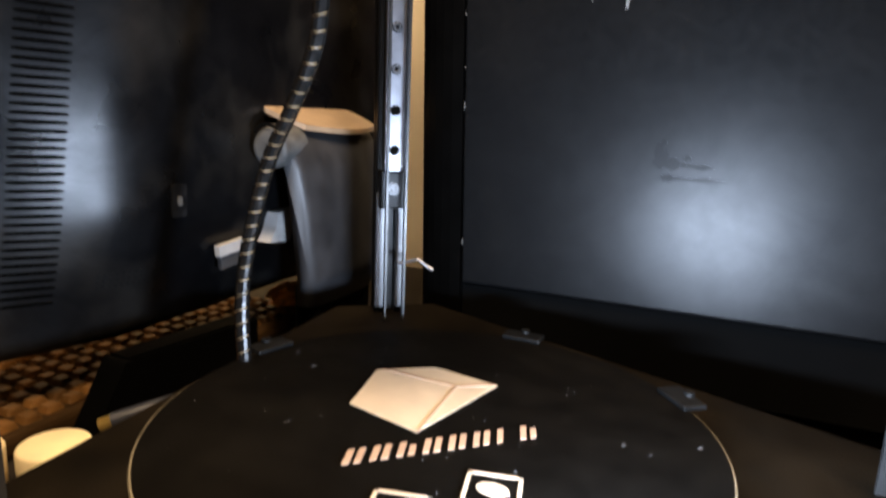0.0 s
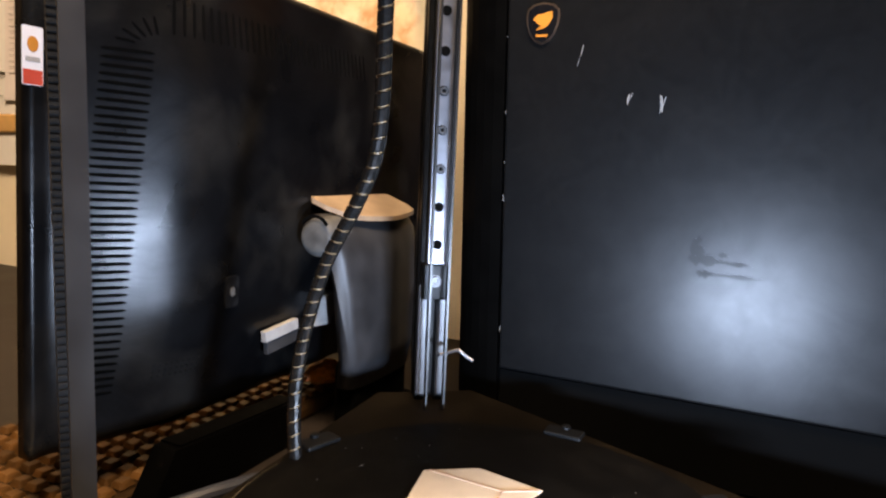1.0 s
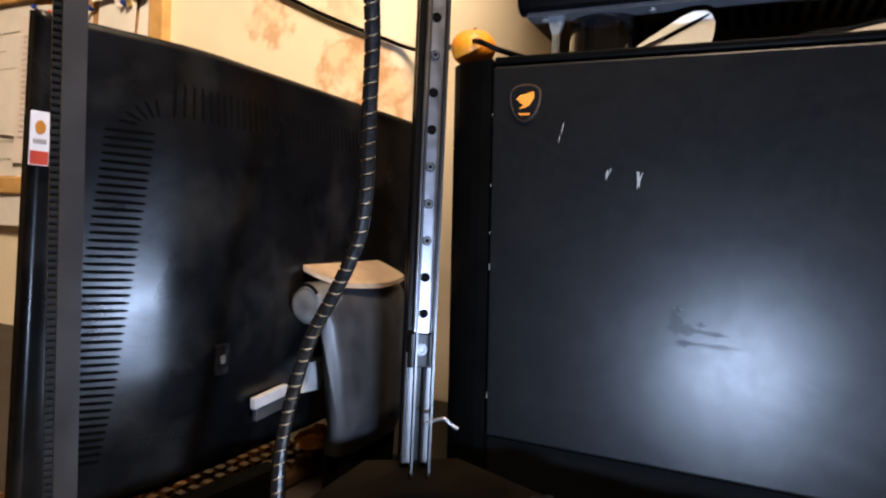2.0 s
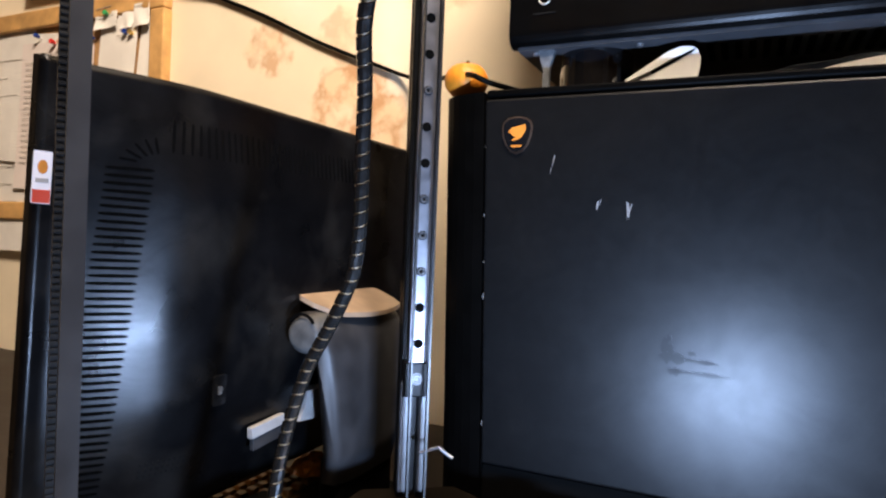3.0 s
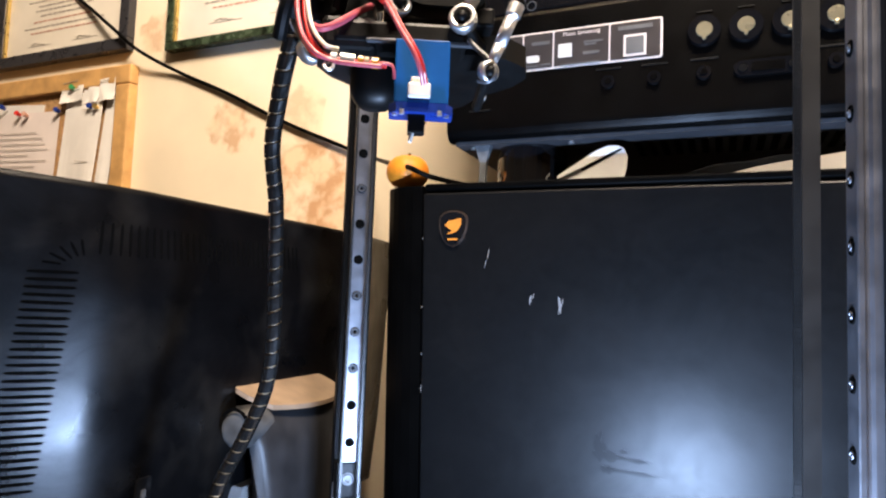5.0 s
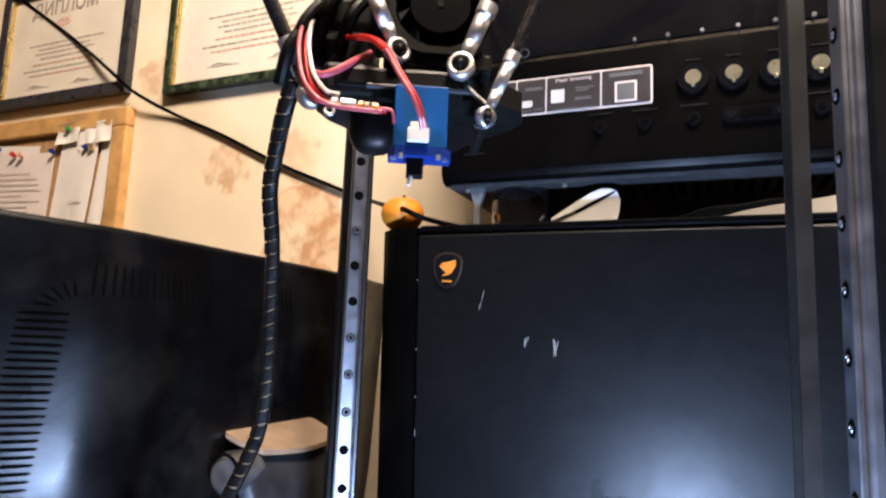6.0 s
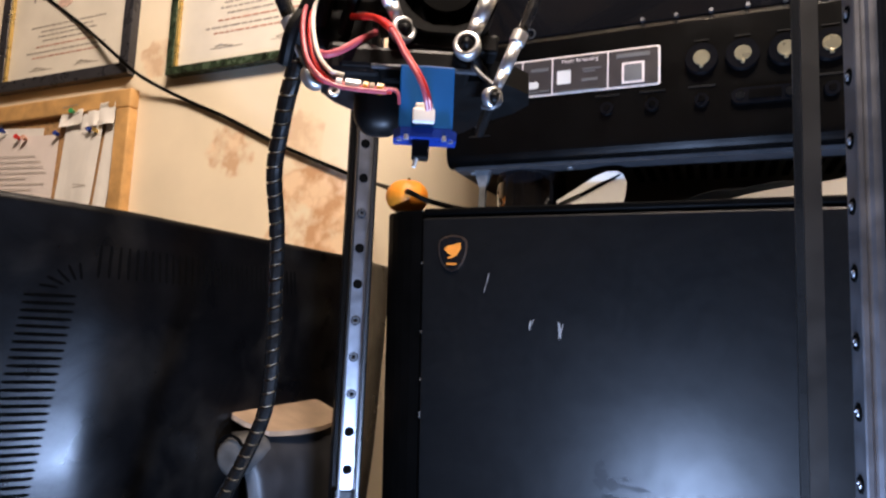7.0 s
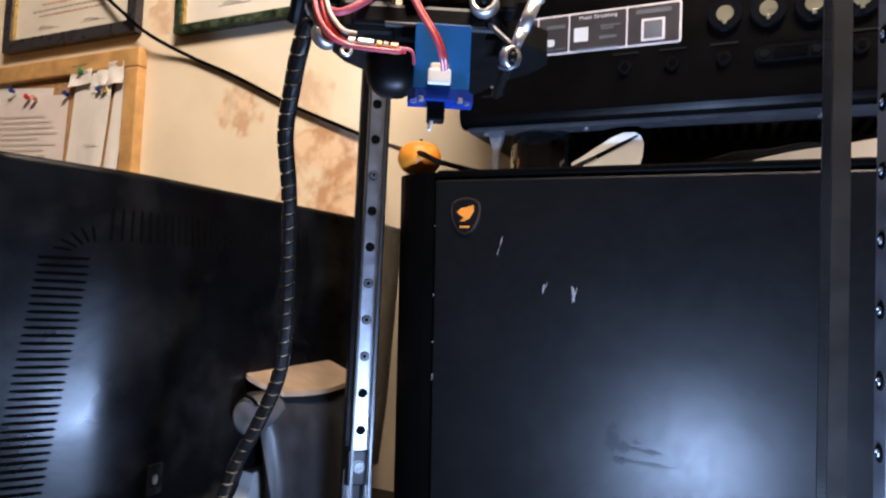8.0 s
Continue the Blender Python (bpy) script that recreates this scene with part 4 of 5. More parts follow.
    note("small_note", -0.752, 0.595, 0.03, 0.036, -2, 0.008, M_PAPER, 0, "small crumpled note pinned on the cork board")
    note("small_note", -0.718, 0.597, 0.036, 0.04, 3, 0.009, M_PAPER, 1, "small crumpled note pinned on the cork board")
    green = mat("green_pin", (0.03, 0.25, 0.08), 0.35)
    for x, z, mm in ((-0.805, 0.605, green), (-0.756, 0.568, M_BLUE_DARK), (-0.742, 0.566, M_GOLD), (-0.84, 0.568, M_BLUE_DARK), (-0.945, 0.57, M_RED), (-0.925, 0.567, M_INKRED), (-0.99, 0.585, M_BLUE_DARK)):
        pin(x, z, mm)


build_tower()
build_receiver()
build_tower_top()
# unseen box, added to cast the slanted shadow left of the receiver
top_box = empty("shadow_box", "plain dark box on the receiver, added out of view to cast a wall shadow", "box")
part("box_body", box((0.03, 0.1, 0.553), (0.34, 0.34, 0.79), 0.003), M_CASE_BODY, top_box)
part("box_lid", box((0.027, 0.097, 0.79), (0.343, 0.343, 0.82), 0.003), M_CASE_BODY, top_box)
build_monitor()
build_stand()
build_keyboard()
build_plugs()
build_certificate("certificate", -1.037, -0.685, 0.665, 0.909, 0.021, M_FRAME_DARK, "framed award certificate behind glass, dark frame", "ДИПЛОМ")
build_certificate("certificate", -0.597, -0.245, 0.650, 0.894, 0.0135, M_FRAME_GREEN, "framed award certificate, green marbled frame", "")
build_corkboard()
w = empty("wall_cable", "thin black cable hanging slack across the wall", "cable")
part("cable", tube(((-1.4, 0.364, 1.15), (-1.047, 0.364, 0.921), (-0.84, 0.362, 0.787), (-0.72, 0.348, 0.706), (-0.649, 0.348, 0.655), (-0.57, 0.364, 0.614), (-0.474, 0.365, 0.573), (-0.364, 0.365, 0.52), (-0.265, 0.365, 0.479), (-0.226, 0.362, 0.463), (-0.188, 0.335, 0.449), (-0.116, 0.24, 0.42), (-0.041, 0.13, 0.39), (-0.003, 0.079, 0.376), (0.015, 0.079, 0.368), (0.04, 0.11, 0.3645), (0.07, 0.16, 0.3645)), (0.0034, 0.002)), M_CASE_BODY, w)


def box_lid(at, r, tall):
    """A thick turned disc with a rounded rim."""
    bm = bmesh.new()
    rings = [[bm.verts.new((at[0] + q * math.cos(2 * math.pi * i / 40), at[1] + q * math.sin(2 * math.pi * i / 40), z)) for i in range(40)] for q, z in ((r - 0.001, 0.0), (r, 0.001), (r, tall - 0.0015), (r - 0.0005, tall - 0.0005), (r - 0.0016, tall))]
    for a, b in zip(rings, rings[1:]):
        for i in range(40):
            bm.faces.new((a[i], a[(i + 1) % 40], b[(i + 1) % 40], b[i]))
    bm.faces.new(rings[0][::-1])
    bm.faces.new(rings[-1])
    return bm


discs = empty("wooden_lid", "pale round wooden lid lying on the desk", "lid", "wooden lids")
part("disc", box_lid((-0.089, -0.178), 0.0165, 0.03), M_WOODDISC, discs, "", True)
d2 = empty("wooden_lid", "pale round wooden lid half hidden beside another", "lid", "wooden lids")
part("disc", box_lid((-0.121, -0.199), 0.0155, 0.029), M_WOODDISC, d2, "", True)
lead = empty("desk_cable", "dark grey cable lying on the desk beside the printer", "cable")
part("cable", tube(((-0.115, -0.125, 0.012), (-0.09, -0.1, 0.02), (-0.06, -0.085, 0.03), (-0.03, -0.09, 0.04)), 0.0046), M_BLUEGREY, lead)
part("yellow_end", cyl((-0.115, -0.125, 0.012), (-0.12, -0.129, 0.010), 0.004, n=10), M_GOLD, lead)

# ---- delta printer ----
COL_REAR, COL_RIGHT, COL_LEFT = Vector((0, 0, 0)), Vector((0.2765, -0.1098, 0)), Vector((0.019, -0.3015, 0))
MID = (COL_REAR + COL_RIGHT + COL_LEFT) / 3
BED = Vector((0.0945, -0.139, 0))
BED_Z, BASE_Z, COL_TOP = 0.068, 0.06, 0.70


def column_frame(foot):
    """Local y points inwards to the bed, x sideways; the rail's face is at y = 0."""
    d = (MID - foot).normalized()
    return Matrix.Translation(foot) @ Matrix.Rotation(math.atan2(d.y, d.x) - radians(90), 4, "Z")


def extrusion_outline(s=0.0205, slot=0.0062, deep=0.006):
    """A square slotted profile, centred."""
    h, g = s / 2, slot / 2
    o = []
    for k in range(4):
        a = radians(90 * k)
        for x, y in ((h, -h + 0.001), (h, -g), (h - deep, -g * 0.8), (h - deep, g * 0.8), (h, g), (h, h - 0.001)):
            o.append((x * math.cos(a) - y * math.sin(a), x * math.sin(a) + y * math.cos(a)))
    return o


def build_printer():
    pr = empty("delta_printer", "black delta 3D printer with round bed and hanging print head", "printer")
    hole = bpy.data.meshes.new("screw")
    bm = add_ring(bmesh.new(), (0, 0, 0), (0, 1, 0), 0.0027, 0.0006, 18, 6)
    add_cyl(bm, (0, -0.0012, 0), (0, 0.0003, 0), 0.0026, n=16)
    bm.to_mesh(hole)
    bm.free()
    hole.materials.append(M_HOLE_SHADE)
    socket = bpy.data.meshes.new("screw")
    bm = add_ring(bmesh.new(), (0, 0.0004, 0), (0, 1, 0), 0.002, 0.0009, 18, 6)
    bm.to_mesh(socket)
    bm.free()
    socket.materials.append(M_ANOD_LIT)
    cap = bpy.data.meshes.new("screw")
    bm = add_ring(bmesh.new(), (0, 0.0006, 0), (0, 1, 0), 0.0012, 0.0004, 18, 6)
    bm.to_mesh(cap)
    bm.free()
    cap.materials.append(M_STEEL)
    for foot in (COL_REAR, COL_RIGHT, COL_LEFT):
        f = column_frame(foot)
        side = foot is not COL_REAR
        part("column", prism(extrusion_outline(), BASE_Z - 0.004, COL_TOP, f @ Matrix.Translation((0, -0.0183, 0))), M_ANOD, pr, "black slotted aluminium column")
        rail_z0 = 0.157
        prof = [(-0.006, -0.008), (0.006, -0.008), (0.006, -0.0052), (0.0047, -0.0042), (0.0047, -0.003), (0.006, -0.002), (0.006, -0.0005), (0.0055, 0), (-0.0055, 0), (-0.006, -0.0005), (-0.006, -0.002), (-0.0047, -0.003), (-0.0047, -0.0042), (-0.006, -0.0052)]
        rail = part("linear_rail", prism(prof, rail_z0, COL_TOP - 0.05, f), M_STEEL, pr, "brushed steel linear rail with screw holes")
        for i in range(19):
            z = (0.1705 if foot is COL_RIGHT else 0.17) + 0.025 * i
            mm = f @ Matrix.Translation((0, 0, z))
            shared("screw", hole, rail, mm)
            if side:
                shared("screw", cap, rail, mm)
            elif i in (2, 3, 4, 7):
                shared("screw", socket, rail, mm)
        # stop block under the rail, with its screw
        st = part("rail_stop", box((-0.009, -0.008, 0.132), (0.009, -0.002, 0.1565), 0.0012, m=f), M_ANOD, pr)
        shared("screw", socket, st, f @ Matrix.Translation((0, -0.0018, 0.145)) @ Matrix.Scale(1.3, 4))
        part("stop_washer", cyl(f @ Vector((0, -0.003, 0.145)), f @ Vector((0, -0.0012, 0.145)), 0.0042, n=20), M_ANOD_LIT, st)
        # grey cheeks: lit faces of the black lower column, painted as separate parts
        for sx in (-1, 1):
            part("lit_cheek", box((sx * 0.0102, -0.0085, 0.064), (sx * 0.0036, -0.0055, 0.142), 0.0012, m=f), M_ANOD_LIT, pr)
        # toothed belt: two strands, teeth towards each other
        for sx in (-1, 1):
            gap = (0.0142 if sx < 0 else 0.0150) if foot is COL_LEFT else (0.0025 if side else 0.0)
            wide = 0.0056 if foot is COL_LEFT else 0.006
            bm = box((sx * 0.0052, 0.0095 + gap, 0.062), (sx * 0.0066, 0.0095 + wide + gap, COL_TOP - 0.02), m=f)
            if side:
                for i in range(300):
                    z = 0.064 + 0.002 * i
                    add_box(bm, (sx * (0.0048 if foot is COL_LEFT else 0.00507), 0.0095 + gap, z), (sx * 0.0053, 0.0095 + wide + gap, z + 0.001), m=f)
            part("belt_strand", bm, M_BELT_LIT if foot is COL_LEFT and sx > 0 else M_BELT, pr, "black toothed belt")
        # corner block at the foot and top
        out = [(-0.05, 0.012), (-0.02, 0.024), (0.02, 0.024), (0.05, 0.012), (0.03, -0.026), (0.012, -0.038), (-0.012, -0.038), (-0.03, -0.026)]
        part("corner_block", prism([(x * 0.8, y * 0.8) for x, y in out], 0.0, BASE_Z - 0.0045, f), M_BASE, pr, "black plastic corner block")
        part("corner_top", prism([(x * 1.0, y * 1.0) for x, y in out], COL_TOP - 0.05, COL_TOP + 0.004, f @ Matrix.Translation((0, -0.02, 0))), M_BASE, pr)
    # beams between the corners
    for a, b in ((COL_REAR, COL_RIGHT), (COL_RIGHT, COL_LEFT), (COL_LEFT, COL_REAR)):
        d = (b - a).normalized()
        n = Vector((d.y, -d.x, 0))
        if n.dot(MID - a) > 0:
            n = -n
        mid = (a + b) / 2 + n * 0.012
        m = Matrix.Translation(mid) @ Matrix.Rotation(math.atan2(d.y, d.x), 4, "Z") @ Matrix.Rotation(radians(90), 4, "Y")
        for z in (0.012, 0.045):
            part("beam", prism(extrusion_outline(), -0.125, 0.125, Matrix.Translation((0, 0, z)) @ m), M_ANOD, pr)
        part("beam", prism(extrusion_outline(), -0.125, 0.125, Matrix.Translation((0, 0, COL_TOP - 0.025)) @ m), M_ANOD, pr)
    # deck under the bed with cut corners
    deck = []
    for c in (COL_REAR, COL_RIGHT, COL_LEFT):
        for o in (1, -1):
            d = (c - MID).normalized()
            s = Vector((-d.y, d.x, 0)) * o
            p = c + d * 0.024 + s * 0.034
            deck.append((p.x, p.y))
    part("deck", prism(deck, BASE_Z - 0.004, BASE_Z), M_BASE, pr, "dark brown-black deck plate")
    # bed
    bed = part("bed", cyl((BED.x, BED.y, BASE_Z + 0.001), (BED.x, BED.y, BED_Z), 0.115, n=128), M_BED, pr, "round black coated print bed")
    part("glass_edge", add_ring(bmesh.new(), (BED.x, BED.y, BED_Z - 0.0012), (0, 0, 1), 0.1152, 0.0009, 128, 6), M_RIM, bed)
    for deg in (163, 88, 37, -15, -75):
        a = radians(deg)
        m = Matrix.Translation((BED.x + 0.1165 * math.cos(a), BED.y + 0.1165 * math.sin(a), 0)) @ Matrix.Rotation(a, 4, "Z")
        cl = part("bed_clip", box((-0.006, -0.011, BED_Z), (0.006, 0.011, BED_Z + 0.0025), 0.0008, m=m), M_ANOD_LIT if deg in (165, 92) else M_BLACK, bed)
        part("clip_screw", cyl(m @ Vector((0.004, 0, BED_Z + 0.0015)), m @ Vector((0.004, 0, BED_Z + 0.0042)), 0.0026, n=14), M_BLACK, bed)
    # printed mark on the bed: a cut cube in pale print and a row of slanted bars
    zt = BED_Z + 0.0002
    part("print_mark", prism([(0.0475, -0.1045), (0.0555, -0.1435), (0.0925, -0.1535), (0.107, -0.0945), (0.0715, -0.088)], zt, zt + 0.0003), M_PRINT, bed, "pale printed cube mark")
    part("print_line", prism([(0.0925, -0.1535), (0.0935, -0.1535), (0.0905, -0.1055), (0.1065, -0.0955), (0.1055, -0.0942), (0.0895, -0.1045)], zt + 0.0002, zt + 0.0006), M_PRINT_SIDE, bed)
    part("print_line", prism([(0.0895, -0.1045), (0.0905, -0.1055), (0.0505, -0.1035), (0.05, -0.102)], zt + 0.0002, zt + 0.0006), M_PRINT_SIDE, bed)
    u = Vector((0.061, 0.056, 0)).normalized()
    v = Vector((-u.y, u.x, 0))
    base = Vector((0.079, -0.188, 0))
    for i in range(8):
        o = base + u * (0.0102 * i)
        w = 0.0068 if i != 6 else 0.0035
        lean = u * 0.0046 + v * 0.0098
        strokes = [(o, lean)] if i == 6 else [(o, lean), (o + u * (w - 0.0024), lean * (0.72 if i in (2, 7) else 1.0))]
        for foot_at, up in strokes:
            q = [foot_at, foot_at + u * 0.0026, foot_at + u * 0.0026 + up, foot_at + up]
            part("print_bar", prism([(p.x, p.y) for p in q], zt, zt + 0.0003), M_PRINT_SIDE, bed)
    for cx, cy in ((0.109, -0.203), (0.133, -0.178)):
        for k in range(4):
            a = radians(45 + 90 * k + 12)
            b = radians(45 + 90 * k + 102)
            p, q = Vector((cx + 0.014 * math.cos(a), cy + 0.014 * math.sin(a), 0)), Vector((cx + 0.014 * math.cos(b), cy + 0.014 * math.sin(b), 0))
            nrm = (Vector((cx, cy, 0)) - (p + q) / 2).normalized() * 0.0014
            part("print_bar", prism([(r.x, r.y) for r in (p, q, q + nrm, p + nrm)], zt, zt + 0.0003), M_PRINT, bed)
        part("print_spot", prism([(cx + 0.006 * math.cos(t * 0.6), cy + 0.004 * math.sin(t * 0.6)) for t in range(10)], zt, zt + 0.0003), M_PRINT, bed)
    # pale specks and hair scratches on the coating
    rng = random.Random(11)
    bm = bmesh.new()
    for k in range(46):
        a, r = rng.uniform(0, 6.28), 0.108 * math.sqrt(rng.random())
        w, tall = rng.uniform(0.00012, 0.00025), rng.choice((0.0003, 0.0004, 0.0006, 0.0016))
        m = Matrix.Translation((BED.x + r * math.cos(a), BED.y + r * math.sin(a), 0)) @ Matrix.Rotation(rng.uniform(-0.5, 0.5) - 0.4, 4, "Z")
        add_prism(bm, [(-w, 0), (0, -tall), (w, 0), (0, tall)], BED_Z + 0.00005, BED_Z + 0.00015, m)
    tagged(part("specks", bm, M_GREYPRINT, bed), kind="stuff")
    # print head
    build_head(pr)
    return pr


HEAD = Matrix.Translation((0.1238, -0.1628, -0.0042)) @ Matrix.Rotation(radians(27), 4, "Z")


def rod_end(parent, ball, way, face, k=1.0):
    """Chrome joint, k times its full size: ring round a ball, shank and collar, then the black rod."""
    way = Vector(way)
    d = way.normalized()
    side = d.cross(Vector((0, 0, 1))).normalized()
    ball = Vector(ball)
    face = Vector(face)
    face = (face - d * face.dot(d)).normalized()
    bm = bmesh.new()
    # eye of the joint: a flat-sided ring with rounded edges
    x_ax = d.cross(face).normalized()
    loops = []
    for r, w in ((0.0033, -0.0022), (0.0037, -0.0027), (0.0049, -0.0027), (0.0055, -0.0020), (0.0055, 0.0020), (0.0049, 0.0027), (0.0037, 0.0027), (0.0033, 0.0022)):
        loops.append([bm.verts.new(ball + face * w * k + r * k * (math.cos(2 * math.pi * i / 28) * x_ax + math.sin(2 * math.pi * i / 28) * d)) for i in range(28)])
    for a in range(8):
        for i in range(28):
            bm.faces.new((loops[a][i], loops[a][(i + 1) % 28], loops[(a + 1) % 8][(i + 1) % 28], loops[(a + 1) % 8][i]))
    # short neck, straight shank and hexagonal collar
    add_cyl(bm, ball + d * 0.0046 * k, ball + d * 0.0095, 0.0026 * k, 0.0032 * k, 20)
    add_cyl(bm, ball + d * 0.0094, ball + d * 0.0205, 0.0034 * k, 0.0034 * k, 20)
    bmesh.ops.recalc_face_normals(bm, faces=bm.faces[:])
    j = part("rod_end", bm, M_CHROME, parent, "satin steel ball joint", False)
    j.data.polygons.foreach_set("use_smooth", [len(p.vertices) == 4 for p in j.data.polygons])
    part("collar", cyl(ball + d * 0.0203, ball + d * 0.0242, 0.0042 * k, 0.0042 * k, 24), M_CHROME, j)
    bm = bmesh.new()
    bmesh.ops.create_uvsphere(bm, u_segments=16, v_segments=10, radius=0.0032 * k, matrix=Matrix.Translation(ball))
    add_cyl(bm, ball - face * 0.004 * k, ball + face * 0.004 * k, 0.0016, n=10)
    part("ball", bm, M_ANOD, j, "", True)
    return part("rod", cyl(ball + d * 0.0245, ball + way, 0.003 * k, n=16), M_CARBON, parent, "black carbon rod")


def build_head(pr):
    h = lambda x, y, z: HEAD @ Vector((x, y, z))
    Z = 0.364
    out = []
    for i in range(24):
        a = 2 * math.pi * i / 24
        r = 0.036 + 0.007 * math.cos(3 * (a + radians(30)))
        out.append((r * math.cos(a), r * math.sin(a)))
    head = part("head_platform", prism(out, Z - 0.004, Z + 0.004, HEAD), M_BLACK, pr, "black print head platform")
    # cooling fan, its frame standing upright and facing forwards
    FM = HEAD @ Matrix.Translation((0.0045, -0.034, 0.3885)) @ Matrix.Rotation(radians(90), 4, "X") @ Matrix.Rotation(radians(0), 4, "Z")
    bm = bmesh.new()
    n = 48
    outer = rounded(0.035, 0.035, 0.0135, 11)
    rings = []
    for zz in (0.0, 0.010):
        rings.append([bm.verts.new(FM @ Vector((x, y, zz))) for x, y in outer])
        rings.append([bm.verts.new(FM @ Vector((0.0155 * math.cos(math.atan2(y, x)), 0.0155 * math.sin(math.atan2(y, x)), zz))) for x, y in outer])
    a0, b0, a1, b1 = rings
    for i in range(len(outer)):
        j = (i + 1) % len(outer)
        bm.faces.new((a0[i], a0[j], b0[j], b0[i]))
        bm.faces.new((a1[i], a1[j], b1[j], b1[i]))
        bm.faces.new((a0[i], a0[j], a1[j], a1[i]))
        bm.faces.new((b0[i], b0[j], b1[j], b1[i]))
    fan = part("fan_frame", bm, M_BLACK, head, "black square cooling fan")
    part("fan_hub", cyl(FM @ Vector((0, 0, 0.001)), FM @ Vector((0, 0, 0.0102)), 0.0102, n=36), M_CASE_BODY, head)
    part("fan_seal", cyl(FM @ Vector((0, 0, 0.010)), FM @ Vector((0, 0, 0.0105)), 0.0012, n=12), M_BLACK, head)
    for k in range(9):
        a = radians(40 * k + 10)
        bm = bmesh.new()
        vs = []
        for r, tw in ((0.0094, 0.0), (0.0148, 0.35)):
            for da, zz in ((-0.26, 0.0045), (0.26, 0.0088)):
                vs.append(FM @ Vector((r * math.cos(a + da + tw), r * math.sin(a + da + tw), zz)))
        vv = [bm.verts.new(p) for p in vs]
        bm.faces.new((vv[0], vv[1], vv[3], vv[2]))
        bmesh.ops.solidify(bm, geom=bm.faces[:], thickness=0.0007)
        part("fan_blade", bm, M_BLACK, head)
    part("heat_sink", box((-0.012, -0.033, Z + 0.004), (0.021, -0.005, Z + 0.05), 0.002, m=HEAD), M_ANOD, head)
    part("fan_bracket", box((-0.014, -0.042, Z + 0.002), (0.023, -0.032, Z + 0.0085), 0.001, m=HEAD), M_BLACK, head)
    part("front_bar", box((-0.03, -0.043, Z - 0.006), (0.014, -0.028, Z + 0.0015), 0.0015, m=HEAD), M_BLACK, head)
    part("edge_plate", box((-0.019, -0.0447, Z - 0.0065), (0.017, -0.0425, Z - 0.0052), 0.0004, m=HEAD), M_ANOD_LIT, head, "thin steel plate edge")
    for sx, a in ((-1, 1),):
        part("arm_lug", box((0.016 * sx, -0.042, Z - 0.008), (0.034 * sx, -0.012, Z + 0.003), 0.002, m=HEAD), M_BLACK, head)
    # hot end, nozzle
    part("heater_block", box((-0.008, -0.014, Z - 0.018), (0.009, 0.004, Z - 0.008), 0.001, m=HEAD), M_BRASS, head)
    part("nozzle", cyl(h(0, -0.006, Z - 0.018), h(0, -0.006, Z - 0.026), 0.004, 0.0008, 16), M_BRASS, head)
    # blower behind at the side
    bl = part("blower", box((-0.026, -0.028, Z - 0.022), (-0.008, -0.010, Z + 0.006), 0.0075, 5, m=HEAD), M_BLACK, head, "black side blower", True)
    part("blower_duct", box((-0.009, -0.030, Z - 0.018), (-0.0035, -0.014, Z - 0.002), 0.001, m=HEAD), M_ANOD, head)
    # bulky dark wire bundle and connector on the other side
    bm = bmesh.new()
    add_box(bm, (-0.048, -0.028, Z + 0.004), (-0.018, -0.006, Z + 0.022), 0.005, 3, m=HEAD)
    add_box(bm, (-0.042, -0.024, Z + 0.02), (-0.012, -0.002, Z + 0.04), 0.006, 3, m=HEAD)
    part("wire_box", bm, M_BLACK, head, "black taped wire bundle")
    for k, (x, z) in enumerate(((-0.046, 0.026), (-0.038, 0.033), (-0.03, 0.03), (-0.05, 0.018))):
        part("wire", tube([h(x, -0.03, Z + z - 0.02), h(x + 0.004, -0.036, Z + z - 0.008), h(x + 0.012, -0.03, Z + z + 0.008), h(x + 0.014, -0.018, Z + z + 0.026)], 0.0024), M_BLACK, head)
    # joints and rods
    right, left, rear = Vector((0.08, 0.047, 0.238)), Vector((-0.085, -0.085, 0.235)), Vector((-0.09, 0.12, 0.22))
    joints = {"front": (0.1551, -0.1975, 0.3621), "side": (0.1643, -0.1973, 0.3437), "near": (0.1351, -0.2055, 0.3668), "far": (0.0836, -0.181, 0.3666)}
    rod_end(head, joints["front"], right, (0.2, -1, 0), 0.84)
    rod_end(head, joints["side"], right, (1, -0.55, 0), 0.62)
    strap = [(0.1568, -0.196, 0.3555), (0.1605, -0.1965, 0.3515), (0.1655, -0.197, 0.3465), (0.1668, -0.1974, 0.3425), (0.1643, -0.1975, 0.3405), (0.161, -0.1972, 0.3412)]
    part("joint_strap", tube(strap, 0.0009), M_ANOD_LIT, head, "thin bent steel strap")
    rod_end(head, joints["near"], left, (0.8, -0.6, 0), 0.8)
    rod_end(head, joints["far"], left, (0.91, -0.42, 0))
    rod_end(head, h(-0.020, 0.034, Z + 0.012), rear, (0.8, 0.6, 0))
    rod_end(head, h(0.006, 0.034, Z + 0.012), rear, (0.8, 0.6, 0))
    for p, q in ((joints["front"], (0.02, -0.03)), (joints["near"], (-0.006, -0.03)), (joints["side"], (0.02, -0.02)), (joints["far"], (-0.03, 0.0))):
        part("joint_pin", cyl(p, h(q[0], q[1], p[2] + 0.0012), 0.0018, n=10), M_BLACK, head)
    # carriages high on the rails
    for foot, zc in ((COL_REAR, 0.60), (COL_RIGHT, 0.605), (COL_LEFT, 0.61)):
        f = column_frame(foot)
        part("carriage", box((-0.0135, -0.004, zc - 0.022), (0.0135, 0.005, zc + 0.022), 0.001, m=f), M_STEEL, pr, "steel rail carriage")
